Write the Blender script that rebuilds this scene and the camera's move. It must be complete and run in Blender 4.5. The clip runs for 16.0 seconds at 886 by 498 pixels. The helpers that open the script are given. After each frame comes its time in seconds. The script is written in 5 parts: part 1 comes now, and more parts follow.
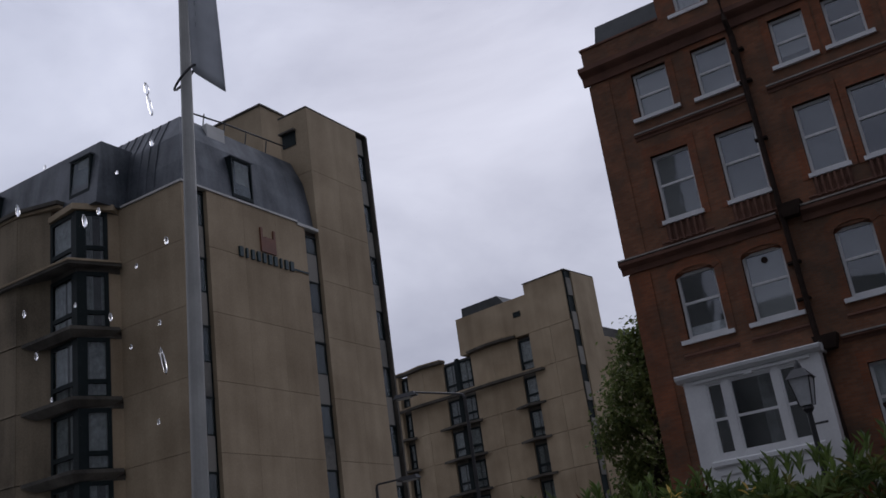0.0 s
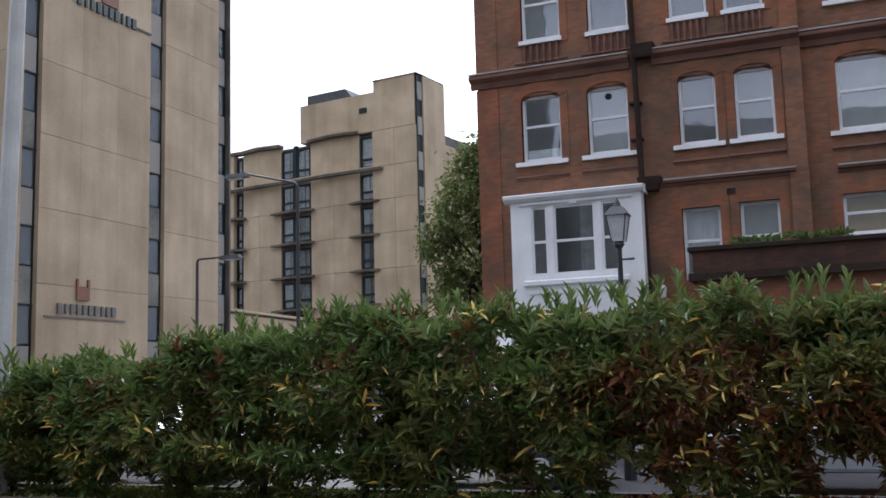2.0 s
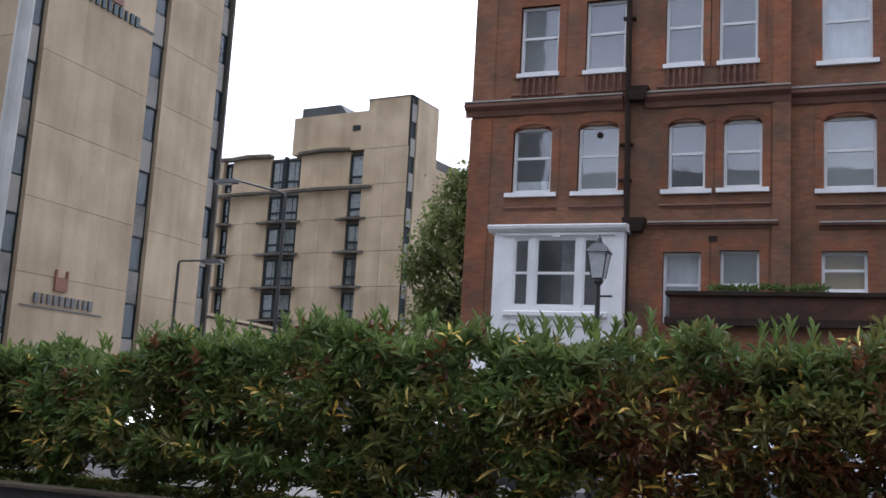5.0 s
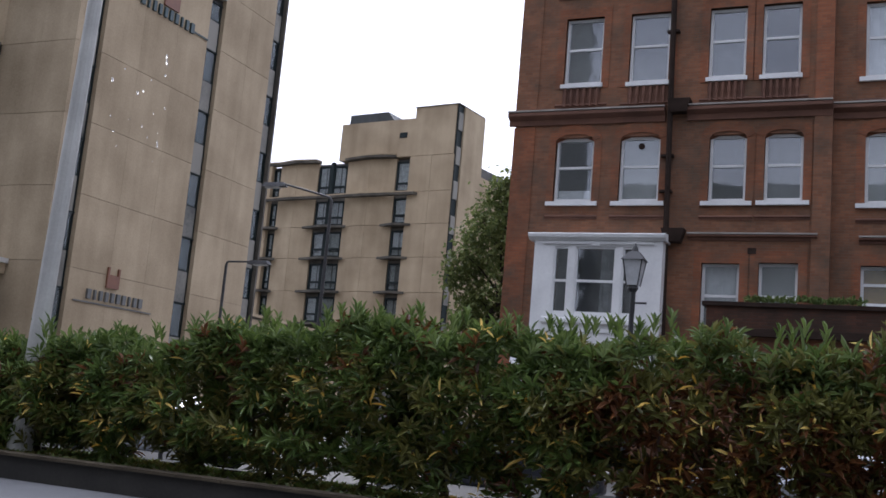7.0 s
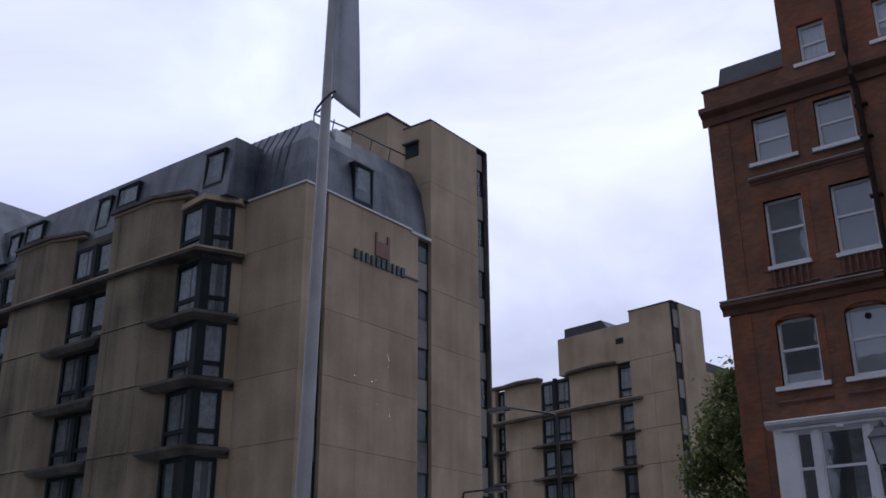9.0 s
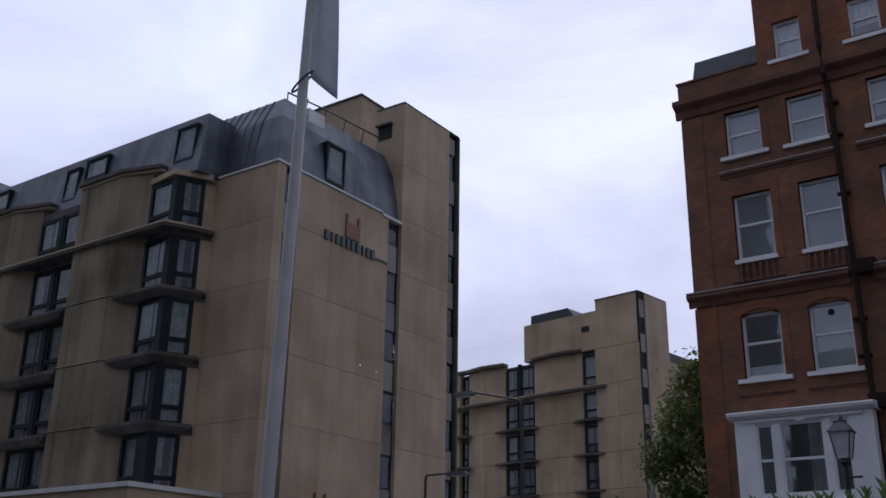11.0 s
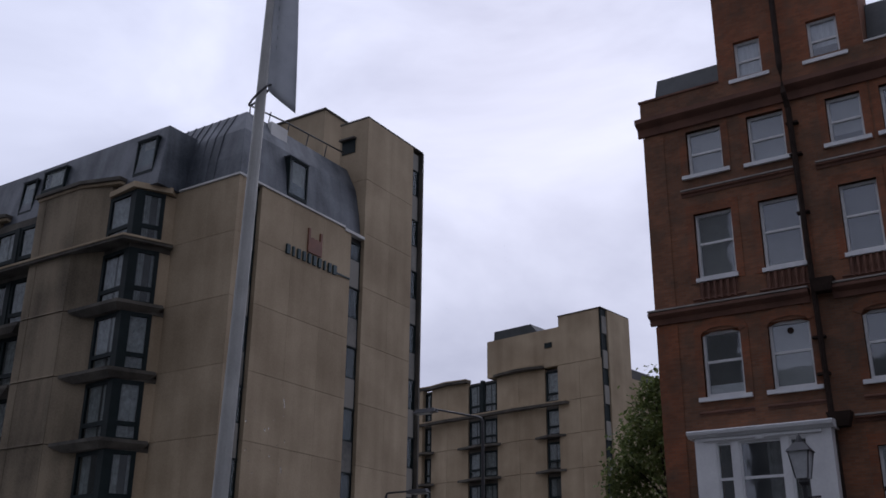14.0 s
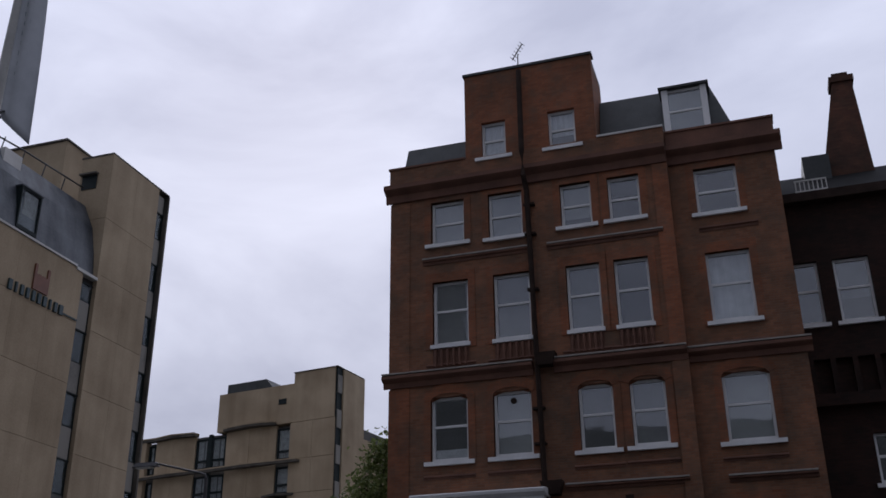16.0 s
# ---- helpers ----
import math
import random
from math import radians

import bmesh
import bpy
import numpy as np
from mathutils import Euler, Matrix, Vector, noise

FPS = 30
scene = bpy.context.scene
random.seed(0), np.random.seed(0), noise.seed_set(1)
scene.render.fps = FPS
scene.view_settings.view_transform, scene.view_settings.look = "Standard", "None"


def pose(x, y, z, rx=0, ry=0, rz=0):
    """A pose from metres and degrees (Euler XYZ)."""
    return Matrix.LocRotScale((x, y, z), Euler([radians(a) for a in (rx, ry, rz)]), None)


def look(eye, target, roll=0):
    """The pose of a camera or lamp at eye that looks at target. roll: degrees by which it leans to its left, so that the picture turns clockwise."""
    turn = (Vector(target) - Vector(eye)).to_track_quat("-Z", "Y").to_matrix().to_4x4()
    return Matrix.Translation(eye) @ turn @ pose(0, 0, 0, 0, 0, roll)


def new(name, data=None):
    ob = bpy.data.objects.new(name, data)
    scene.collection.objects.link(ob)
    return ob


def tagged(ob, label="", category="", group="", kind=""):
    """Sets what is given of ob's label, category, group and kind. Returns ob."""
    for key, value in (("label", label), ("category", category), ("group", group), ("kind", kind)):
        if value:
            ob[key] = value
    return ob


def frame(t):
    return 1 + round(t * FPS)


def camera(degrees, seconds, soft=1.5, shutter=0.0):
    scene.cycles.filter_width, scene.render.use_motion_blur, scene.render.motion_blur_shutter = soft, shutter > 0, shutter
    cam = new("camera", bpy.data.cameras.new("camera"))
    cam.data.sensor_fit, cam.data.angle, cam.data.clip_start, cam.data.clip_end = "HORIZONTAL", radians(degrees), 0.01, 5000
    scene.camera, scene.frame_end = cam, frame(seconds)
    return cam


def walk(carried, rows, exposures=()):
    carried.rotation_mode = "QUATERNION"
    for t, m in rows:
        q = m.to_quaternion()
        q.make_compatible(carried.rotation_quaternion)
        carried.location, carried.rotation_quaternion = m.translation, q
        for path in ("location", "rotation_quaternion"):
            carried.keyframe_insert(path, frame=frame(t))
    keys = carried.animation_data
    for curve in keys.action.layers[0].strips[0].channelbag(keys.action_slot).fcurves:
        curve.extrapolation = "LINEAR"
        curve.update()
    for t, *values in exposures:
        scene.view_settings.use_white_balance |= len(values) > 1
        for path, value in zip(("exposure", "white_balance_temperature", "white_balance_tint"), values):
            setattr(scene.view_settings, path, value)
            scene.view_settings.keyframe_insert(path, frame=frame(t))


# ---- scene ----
cam = camera(47.3, 16.0, soft=1.6)
# seconds, x, y, z in metres, yaw, pitch, roll in degrees
PATH = [
    (0.0, -0.377, 0.421, 1.660, 33.35, 19.93, 7.69),
    (0.5, -0.286, 0.491, 1.658, 30.10, 13.27, 6.00),
    (1.0, -0.276, 0.536, 1.690, 24.02, 10.07, 3.75),
    (1.5, -0.302, 0.536, 1.716, 23.01, 8.80, 2.39),
    (2.0, -0.301, 0.482, 1.724, 22.68, 7.57, 1.53),
    (2.5, -0.291, 0.404, 1.724, 22.37, 6.98, 0.68),
    (3.0, -0.314, 0.354, 1.726, 21.94, 7.05, -0.11),
    (3.5, -0.315, 0.409, 1.734, 21.53, 7.53, -0.96),
    (4.0, -0.316, 0.423, 1.732, 21.19, 7.96, -1.72),
    (6.5, -0.001, -0.043, 1.519, 21.74, 9.79, -5.23),
    (7.0, 0.062, -0.141, 1.504, 23.27, 9.29, -4.95),
    (7.5, 0.184, -0.226, 1.490, 29.51, 8.11, -0.54),
    (7.6, 0.205, -0.243, 1.488, 31.36, 10.32, 0.46),
    (7.8, 0.236, -0.274, 1.484, 34.41, 15.35, 1.56),
    (8.0, 0.274, -0.307, 1.475, 37.95, 20.52, 2.10),
    (8.5, 0.345, -0.403, 1.452, 38.41, 21.66, 1.00),
    (9.0, 0.353, -0.492, 1.440, 37.32, 20.87, 0.28),
    (11.5, 0.324, -0.555, 1.451, 34.78, 19.97, -0.83),
    (12.0, 0.324, -0.523, 1.463, 34.37, 19.99, -0.76),
    (12.5, 0.358, -0.472, 1.475, 34.07, 20.01, -0.73),
    (13.0, 0.372, -0.470, 1.492, 33.76, 20.15, -0.70),
    (13.5, 0.355, -0.438, 1.513, 33.41, 20.43, -0.67),
    (14.0, 0.297, -0.365, 1.545, 33.00, 20.82, -0.53),
    (14.5, 0.258, -0.318, 1.570, 32.52, 21.35, -0.38),
    (15.0, 0.291, -0.406, 1.553, 25.38, 22.83, -0.83),
    (15.5, 0.720, -0.700, 1.540, 13.31, 25.20, -0.62),
    (16.0, 0.431, -0.410, 1.579, 18.00, 24.00, 0.53),
]

EXPOSURES = [(0.0, -0.45, 6050, 15), (0.5, 0.38, 6050, 13), (1.0, 0.93, 6250, 11), (1.5, 1.25, 6150, 12), (2.5, 1.76, 6000, 12), (3.0, 1.84, 6000, 12), (4.0, 1.78, 6000, 12), (6.5, 1.38, 6050, 13), (7.5, 1.22, 6050, 14), (8.2, 1.12, 5900, 16), (8.5, 0.83, 5600, 18), (9.0, 0.02, 5600, 19), (11.5, -0.07, 5700, 19), (13.5, -0.10, 5800, 18), (14.5, -0.2, 6000, 17), (15.5, -0.3, 6000, 16), (16.0, -0.26, 6000, 16)]
walk(cam, [(t, pose(x, y, z, 90 + p, r, w)) for t, x, y, z, w, p, r in PATH], EXPOSURES)

# ---- sky and light: a bright, broken overcast ----
SUN_DIR = tuple(Vector((-math.sin(radians(27)) * math.cos(radians(32)), math.cos(radians(27)) * math.cos(radians(32)), math.sin(radians(32)))))
world = bpy.data.worlds.new("overcast_sky")
scene.world = world
world.use_nodes = True
wn, wl = world.node_tree.nodes, world.node_tree.links
wn.clear()
w_out = wn.new("ShaderNodeOutputWorld")
w_bg = wn.new("ShaderNodeBackground")
w_co = wn.new("ShaderNodeTexCoord")
w_map = wn.new("ShaderNodeMapping")
w_map.inputs["Scale"].default_value = (1.0, 1.0, 2.2)
w_noise = wn.new("ShaderNodeTexNoise")
w_noise.inputs["Scale"].default_value = 2.6
w_noise.inputs["Detail"].default_value = 6.0
w_noise.inputs["Roughness"].default_value = 0.52
w_noise.inputs["Distortion"].default_value = 0.5
w_ramp = wn.new("ShaderNodeValToRGB")
w_ramp.color_ramp.elements[0].position = 0.33
w_ramp.color_ramp.elements[0].color = (0.545, 0.565, 0.658, 1)
w_ramp.color_ramp.elements[1].position = 0.68
w_ramp.color_ramp.elements[1].color = (0.92, 0.94, 1.02, 1)
w_sky = wn.new("ShaderNodeTexSky")
w_sky.sky_type = "NISHITA"
w_sky.sun_disc = False
w_sky.sun_elevation = radians(32)
w_sky.sun_rotation = radians(-27)
w_dim = wn.new("ShaderNodeVectorMath")
w_dim.operation = "SCALE"
w_dim.inputs["Scale"].default_value = 0.07
w_mix = wn.new("ShaderNodeMixRGB")
w_mix.inputs["Fac"].default_value = 0.90
wl.new(w_co.outputs["Generated"], w_map.inputs["Vector"])
wl.new(w_map.outputs["Vector"], w_noise.inputs["Vector"])
wl.new(w_noise.outputs["Fac"], w_ramp.inputs["Fac"])
wl.new(w_sky.outputs["Color"], w_dim.inputs[0])
wl.new(w_dim.outputs["Vector"], w_mix.inputs["Color1"])
wl.new(w_ramp.outputs["Color"], w_mix.inputs["Color2"])
# a glow where the sun stands veiled behind the buildings, fading to the far side
w_dir = wn.new("ShaderNodeVectorMath")
w_dir.operation = "DOT_PRODUCT"
w_dir.inputs[1].default_value = SUN_DIR
w_rng = wn.new("ShaderNodeMapRange")
w_rng.interpolation_type = "SMOOTHSTEP"
w_rng.inputs["From Min"].default_value = -0.5
w_rng.inputs["From Max"].default_value = 1.0
w_rng.inputs["To Min"].default_value = 0.50
w_rng.inputs["To Max"].default_value = 1.12
w_glow = wn.new("ShaderNodeVectorMath")
w_glow.operation = "SCALE"
wl.new(w_co.outputs["Generated"], w_dir.inputs[0])
wl.new(w_dir.outputs["Value"], w_rng.inputs["Value"])
wl.new(w_rng.outputs["Result"], w_glow.inputs["Scale"])
wl.new(w_mix.outputs["Color"], w_glow.inputs[0])
# an overcast sky is dimmer low down than overhead
w_sep = wn.new("ShaderNodeSeparateXYZ")
w_alt = wn.new("ShaderNodeMapRange")
w_alt.inputs["From Min"].default_value = 0.0
w_alt.inputs["From Max"].default_value = 1.0
w_alt.inputs["To Min"].default_value = 0.70
w_alt.inputs["To Max"].default_value = 1.28
w_low = wn.new("ShaderNodeVectorMath")
w_low.operation = "SCALE"
wl.new(w_co.outputs["Generated"], w_sep.inputs[0])
wl.new(w_sep.outputs["Z"], w_alt.inputs["Value"])
wl.new(w_alt.outputs["Result"], w_low.inputs["Scale"])
wl.new(w_glow.outputs["Vector"], w_low.inputs[0])
wl.new(w_low.outputs["Vector"], w_bg.inputs["Color"])
w_bg.inputs["Strength"].default_value = 1.0
wl.new(w_bg.outputs["Background"], w_out.inputs["Surface"])

sun = new("sun", bpy.data.lights.new("sun", "SUN"))
sun.data.energy = 0.5
sun.data.angle = radians(25)
sun.data.color = (1.0, 0.96, 0.90)
sun.matrix_world = look(Vector(SUN_DIR) * 300, (0, 0, 0))

# ---- materials ----
def node_material(name):
    m = bpy.data.materials.new(name)
    m.use_nodes = True
    return m, m.node_tree.nodes, m.node_tree.links, m.node_tree.nodes["Principled BSDF"]


def surface(name, dark, light, scale=1.5, fine=30.0, rough=0.8, bump=0.3, metal=0.0, streaks=0.0, spec=0.5, vary=0.0):
    """Two scales of variation over real-world coordinates, with optional rain streaks."""
    m, n, l, b = node_material(name)
    co = n.new("ShaderNodeTexCoord")
    big = n.new("ShaderNodeTexNoise")
    big.inputs["Scale"].default_value = scale
    big.inputs["Detail"].default_value = 4
    small = n.new("ShaderNodeTexNoise")
    small.inputs["Scale"].default_value = fine
    small.inputs["Detail"].default_value = 3
    add = n.new("ShaderNodeMath")
    add.operation = "MULTIPLY_ADD"
    add.inputs[1].default_value = 0.35
    ramp = n.new("ShaderNodeValToRGB")
    ramp.color_ramp.elements[0].position = 0.42
    ramp.color_ramp.elements[0].color = (*dark, 1)
    ramp.color_ramp.elements[1].position = 0.95
    ramp.color_ramp.elements[1].color = (*light, 1)
    l.new(co.outputs["Object"], big.inputs["Vector"])
    l.new(co.outputs["Object"], small.inputs["Vector"])
    l.new(small.outputs["Fac"], add.inputs[0])
    l.new(big.outputs["Fac"], add.inputs[2])
    fac = add.outputs[0]
    if streaks:
        mp = n.new("ShaderNodeMapping")
        mp.inputs["Scale"].default_value = (1.0, 1.0, 0.10)
        st = n.new("ShaderNodeTexNoise")
        st.inputs["Scale"].default_value = 1.6
        st.inputs["Detail"].default_value = 5
        ma = n.new("ShaderNodeMath")
        ma.operation = "MULTIPLY_ADD"
        ma.inputs[1].default_value = streaks
        l.new(co.outputs["Object"], mp.inputs["Vector"])
        l.new(mp.outputs["Vector"], st.inputs["Vector"])
        l.new(st.outputs["Fac"], ma.inputs[0])
        l.new(fac, ma.inputs[2])
        sh = n.new("ShaderNodeMath")
        sh.operation = "SUBTRACT"
        sh.inputs[1].default_value = streaks * 0.5
        l.new(ma.outputs[0], sh.inputs[0])
        fac = sh.outputs[0]
    if vary:
        info = n.new("ShaderNodeObjectInfo")
        va = n.new("ShaderNodeMath")
        va.operation = "MULTIPLY_ADD"
        va.inputs[1].default_value = vary
        l.new(info.outputs["Random"], va.inputs[0])
        l.new(fac, va.inputs[2])
        fac = va.outputs[0]
    l.new(fac, ramp.inputs["Fac"])
    l.new(ramp.outputs["Color"], b.inputs["Base Color"])
    b.inputs["Roughness"].default_value = rough
    b.inputs["Metallic"].default_value = metal
    b.inputs["Specular IOR Level"].default_value = spec
    if bump:
        bp = n.new("ShaderNodeBump")
        bp.inputs["Strength"].default_value = bump
        bp.inputs["Distance"].default_value = 0.01
        l.new(small.outputs["Fac"], bp.inputs["Height"])
        l.new(bp.outputs["Normal"], b.inputs["Normal"])
    return m


def brick_material(name, c1, c2, mortar, stain=0.5):
    m, n, l, b = node_material(name)
    co = n.new("ShaderNodeTexCoord")
    sep = n.new("ShaderNodeSeparateXYZ")
    add = n.new("ShaderNodeMath")
    comb = n.new("ShaderNodeCombineXYZ")
    br = n.new("ShaderNodeTexBrick")
    br.inputs["Scale"].default_value = 1.0
    br.inputs["Brick Width"].default_value = 0.225
    br.inputs["Row Height"].default_value = 0.075
    br.inputs["Mortar Size"].default_value = 0.006
    br.inputs["Mortar Smooth"].default_value = 0.3
    br.inputs["Color1"].default_value = (*c1, 1)
    br.inputs["Color2"].default_value = (*c2, 1)
    br.inputs["Mortar"].default_value = (*mortar, 1)
    l.new(co.outputs["Object"], sep.inputs["Vector"])
    l.new(sep.outputs["X"], add.inputs[0])
    l.new(sep.outputs["Y"], add.inputs[1])
    l.new(add.outputs[0], comb.inputs["X"])
    l.new(sep.outputs["Z"], comb.inputs["Y"])
    l.new(comb.outputs["Vector"], br.inputs["Vector"])
    so = n.new("ShaderNodeTexNoise")
    so.inputs["Scale"].default_value = 2.1
    so.inputs["Detail"].default_value = 5
    l.new(co.outputs["Object"], so.inputs["Vector"])
    sr = n.new("ShaderNodeMapRange")
    sr.inputs["From Min"].default_value = 0.46
    sr.inputs["From Max"].default_value = 0.70
    sr.inputs["To Max"].default_value = 0.55
    l.new(so.outputs["Fac"], sr.inputs["Value"])
    soot = n.new("ShaderNodeMixRGB")
    soot.inputs["Color2"].default_value = (c1[0] * 0.62, c1[0] * 0.48, c1[0] * 0.36, 1)
    l.new(sr.outputs["Result"], soot.inputs["Fac"])
    l.new(br.outputs["Color"], soot.inputs["Color1"])
    no = n.new("ShaderNodeTexNoise")
    no.inputs["Scale"].default_value = 0.55
    no.inputs["Detail"].default_value = 6
    no.inputs["Roughness"].default_value = 0.65
    l.new(co.outputs["Object"], no.inputs["Vector"])
    rp = n.new("ShaderNodeValToRGB")
    rp.color_ramp.elements[0].position = 0.30
    rp.color_ramp.elements[0].color = (1 - stain * 1.05, 1 - stain * 0.85, 1 - stain * 0.80, 1)
    rp.color_ramp.elements[1].position = 0.70
    rp.color_ramp.elements[1].color = (1.30, 1.14, 1.04, 1)
    l.new(no.outputs["Fac"], rp.inputs["Fac"])
    mx = n.new("ShaderNodeMixRGB")
    mx.blend_type = "MULTIPLY"
    mx.inputs["Fac"].default_value = 1.0
    l.new(soot.outputs["Color"], mx.inputs["Color1"])
    l.new(rp.outputs["Color"], mx.inputs["Color2"])
    l.new(mx.outputs["Color"], b.inputs["Base Color"])
    b.inputs["Roughness"].default_value = 0.85
    b.inputs["Specular IOR Level"].default_value = 0.3
    bp = n.new("ShaderNodeBump")
    bp.inputs["Strength"].default_value = 0.5
    bp.inputs["Distance"].default_value = 0.01
    bp.invert = True
    l.new(br.outputs["Fac"], bp.inputs["Height"])
    l.new(bp.outputs["Normal"], b.inputs["Normal"])
    return m


def glass_material(name, tint, facing=0.05, grazing=0.85):
    m = bpy.data.materials.new(name)
    m.use_nodes = True
    n, l = m.node_tree.nodes, m.node_tree.links
    n.clear()
    out = n.new("ShaderNodeOutputMaterial")
    mix = n.new("ShaderNodeMixShader")
    lw = n.new("ShaderNodeLayerWeight")
    lw.inputs["Blend"].default_value = 0.5
    pw = n.new("ShaderNodeMath")
    pw.operation = "POWER"
    pw.inputs[1].default_value = 5.0
    fr = n.new("ShaderNodeMath")
    fr.operation = "MULTIPLY_ADD"
    fr.inputs[1].default_value = grazing
    fr.inputs[2].default_value = facing
    l.new(lw.outputs["Facing"], pw.inputs[0])
    l.new(pw.outputs[0], fr.inputs[0])
    tr = n.new("ShaderNodeBsdfTransparent")
    tr.inputs["Color"].default_value = (*tint, 1)
    gl = n.new("ShaderNodeBsdfGlossy")
    gl.inputs["Roughness"].default_value = 0.03
    gl.inputs["Color"].default_value = (0.95, 0.97, 1.0, 1)
    co = n.new("ShaderNodeTexCoord")
    no = n.new("ShaderNodeTexNoise")
    no.inputs["Scale"].default_value = 1.3
    bp = n.new("ShaderNodeBump")
    bp.inputs["Strength"].default_value = 0.06
    bp.inputs["Distance"].default_value = 0.05
    l.new(co.outputs["Object"], no.inputs["Vector"])
    l.new(no.outputs["Fac"], bp.inputs["Height"])
    l.new(bp.outputs["Normal"], gl.inputs["Normal"])
    l.new(fr.outputs[0], mix.inputs["Fac"])
    l.new(tr.outputs["BSDF"], mix.inputs[1])
    l.new(gl.outputs["BSDF"], mix.inputs[2])
    l.new(mix.outputs["Shader"], out.inputs["Surface"])
    return m


def leaf_material(name, dark, light, rough=0.38, bleed=0.25):
    m, n, l, b = node_material(name)
    geo = n.new("ShaderNodeNewGeometry")
    rp = n.new("ShaderNodeValToRGB")
    rp.color_ramp.elements[0].color = (*dark, 1)
    rp.color_ramp.elements[1].color = (*light, 1)
    l.new(geo.outputs["Random Per Island"], rp.inputs["Fac"])
    l.new(rp.outputs["Color"], b.inputs["Base Color"])
    b.inputs["Roughness"].default_value = rough
    if bleed:
        out = n["Material Output"]
        tl = n.new("ShaderNodeBsdfTranslucent")
        mx = n.new("ShaderNodeMixShader")
        mx.inputs["Fac"].default_value = bleed
        l.new(rp.outputs["Color"], tl.inputs["Color"])
        l.new(b.outputs["BSDF"], mx.inputs[1])
        l.new(tl.outputs["BSDF"], mx.inputs[2])
        l.new(mx.outputs["Shader"], out.inputs["Surface"])
    return m


M_BRICK = brick_material("brown_stock_brick", (0.200, 0.094, 0.054), (0.262, 0.128, 0.074), (0.175, 0.122, 0.090), 0.45)
M_RED = brick_material("red_rubbed_brick", (0.222, 0.086, 0.045), (0.284, 0.116, 0.060), (0.18, 0.106, 0.074), 0.45)
M_TERRACE = brick_material("dark_red_brick", (0.078, 0.037, 0.025), (0.112, 0.051, 0.033), (0.062, 0.042, 0.032), 0.5)
M_TERRA = surface("terracotta_moulding", (0.095, 0.045, 0.030), (0.190, 0.088, 0.055), 1.2, 20, 0.8, 0.2, streaks=0.5)
M_WHITE = surface("white_gloss_paint", (0.66, 0.66, 0.66), (0.84, 0.84, 0.83), 1.0, 12, 0.45, 0.05, streaks=0.3)
M_CONC = surface("buff_precast_concrete", (0.275, 0.208, 0.130), (0.485, 0.384, 0.258), 0.35, 14, 0.9, 0.25, streaks=0.42, vary=0.10)
# darker copy of M_CONC: rain streaks plus the wing front's shade
M_CONC_WING = surface("streaked_shaded_concrete", (0.095, 0.075, 0.048), (0.300, 0.240, 0.162), 0.30, 14, 0.9, 0.25, streaks=0.75, vary=0.10)
# weathered ledges and copings, also shade painted below them
M_CONC_DK = surface("weathered_shaded_concrete", (0.05, 0.045, 0.038), (0.15, 0.135, 0.11), 0.8, 14, 0.9, 0.25, streaks=0.4)
M_COPING = surface("pale_coping", (0.50, 0.49, 0.46), (0.70, 0.69, 0.66), 1.0, 14, 0.6, 0.1)
M_JOINT = surface("mastic_joint", (0.17, 0.138, 0.098), (0.25, 0.205, 0.15), 2, 20, 0.9, 0.0)
M_SLATE = surface("grey_lead_cladding", (0.034, 0.042, 0.052), (0.135, 0.148, 0.166), 0.7, 9, 0.5, 0.25, streaks=1.0)
M_ROOF = surface("dark_slate", (0.018, 0.022, 0.022), (0.05, 0.055, 0.055), 1.5, 14, 0.55, 0.4, streaks=0.3)
M_FRAME = surface("dark_green_frame", (0.006, 0.012, 0.012), (0.013, 0.022, 0.023), 2, 20, 0.55, 0.0, spec=0.2)
M_SPAN = surface("grey_glass_spandrel", (0.06, 0.062, 0.058), (0.24, 0.225, 0.195), 0.6, 8, 0.5, 0.0, spec=0.25, vary=0.5)
M_BLACK = surface("black_iron_paint", (0.012, 0.012, 0.013), (0.03, 0.03, 0.032), 3, 40, 0.4, 0.1)
M_PIPE = surface("dark_brown_pipe", (0.022, 0.015, 0.012), (0.05, 0.033, 0.026), 3, 30, 0.8, 0.1, spec=0.12)
M_STEEL = surface("pale_grey_pole_paint", (0.36, 0.355, 0.335), (0.50, 0.495, 0.465), 2.0, 30, 0.45, 0.1, streaks=0.3)
M_LAMP = surface("grey_lamp_paint", (0.025, 0.025, 0.027), (0.055, 0.055, 0.058), 2, 30, 0.5, 0.1)
M_GLASS = glass_material("window_glass", (0.90, 0.92, 0.93), 0.15, 0.80)
M_GLASS_DK = glass_material("tinted_hotel_glass", (0.88, 0.91, 0.91), 0.035, 0.5)
M_BLIND = surface("pale_blind", (0.32, 0.32, 0.30), (0.46, 0.46, 0.44), 1.5, 8, 0.9, 0.0)
M_CURTAIN = surface("net_curtain", (0.60, 0.60, 0.59), (0.84, 0.84, 0.83), 4.0, 9, 0.9, 0.1)
M_DRAPE = surface("grey_hotel_drape", (0.17, 0.17, 0.165), (0.38, 0.38, 0.37), 4.0, 9, 0.9, 0.1)
# near-black brick of the neighbouring building
M_DARKBRICK = brick_material("near_black_brick", (0.030, 0.015, 0.011), (0.046, 0.021, 0.015), (0.028, 0.02, 0.017), 0.5)
# grey back sheet: net curtain and sky reflection mixed into one tone
M_GREYSHEET = surface("grey_net_and_sky", (0.15, 0.15, 0.145), (0.26, 0.26, 0.25), 1.0, 6, 0.9, 0.0)
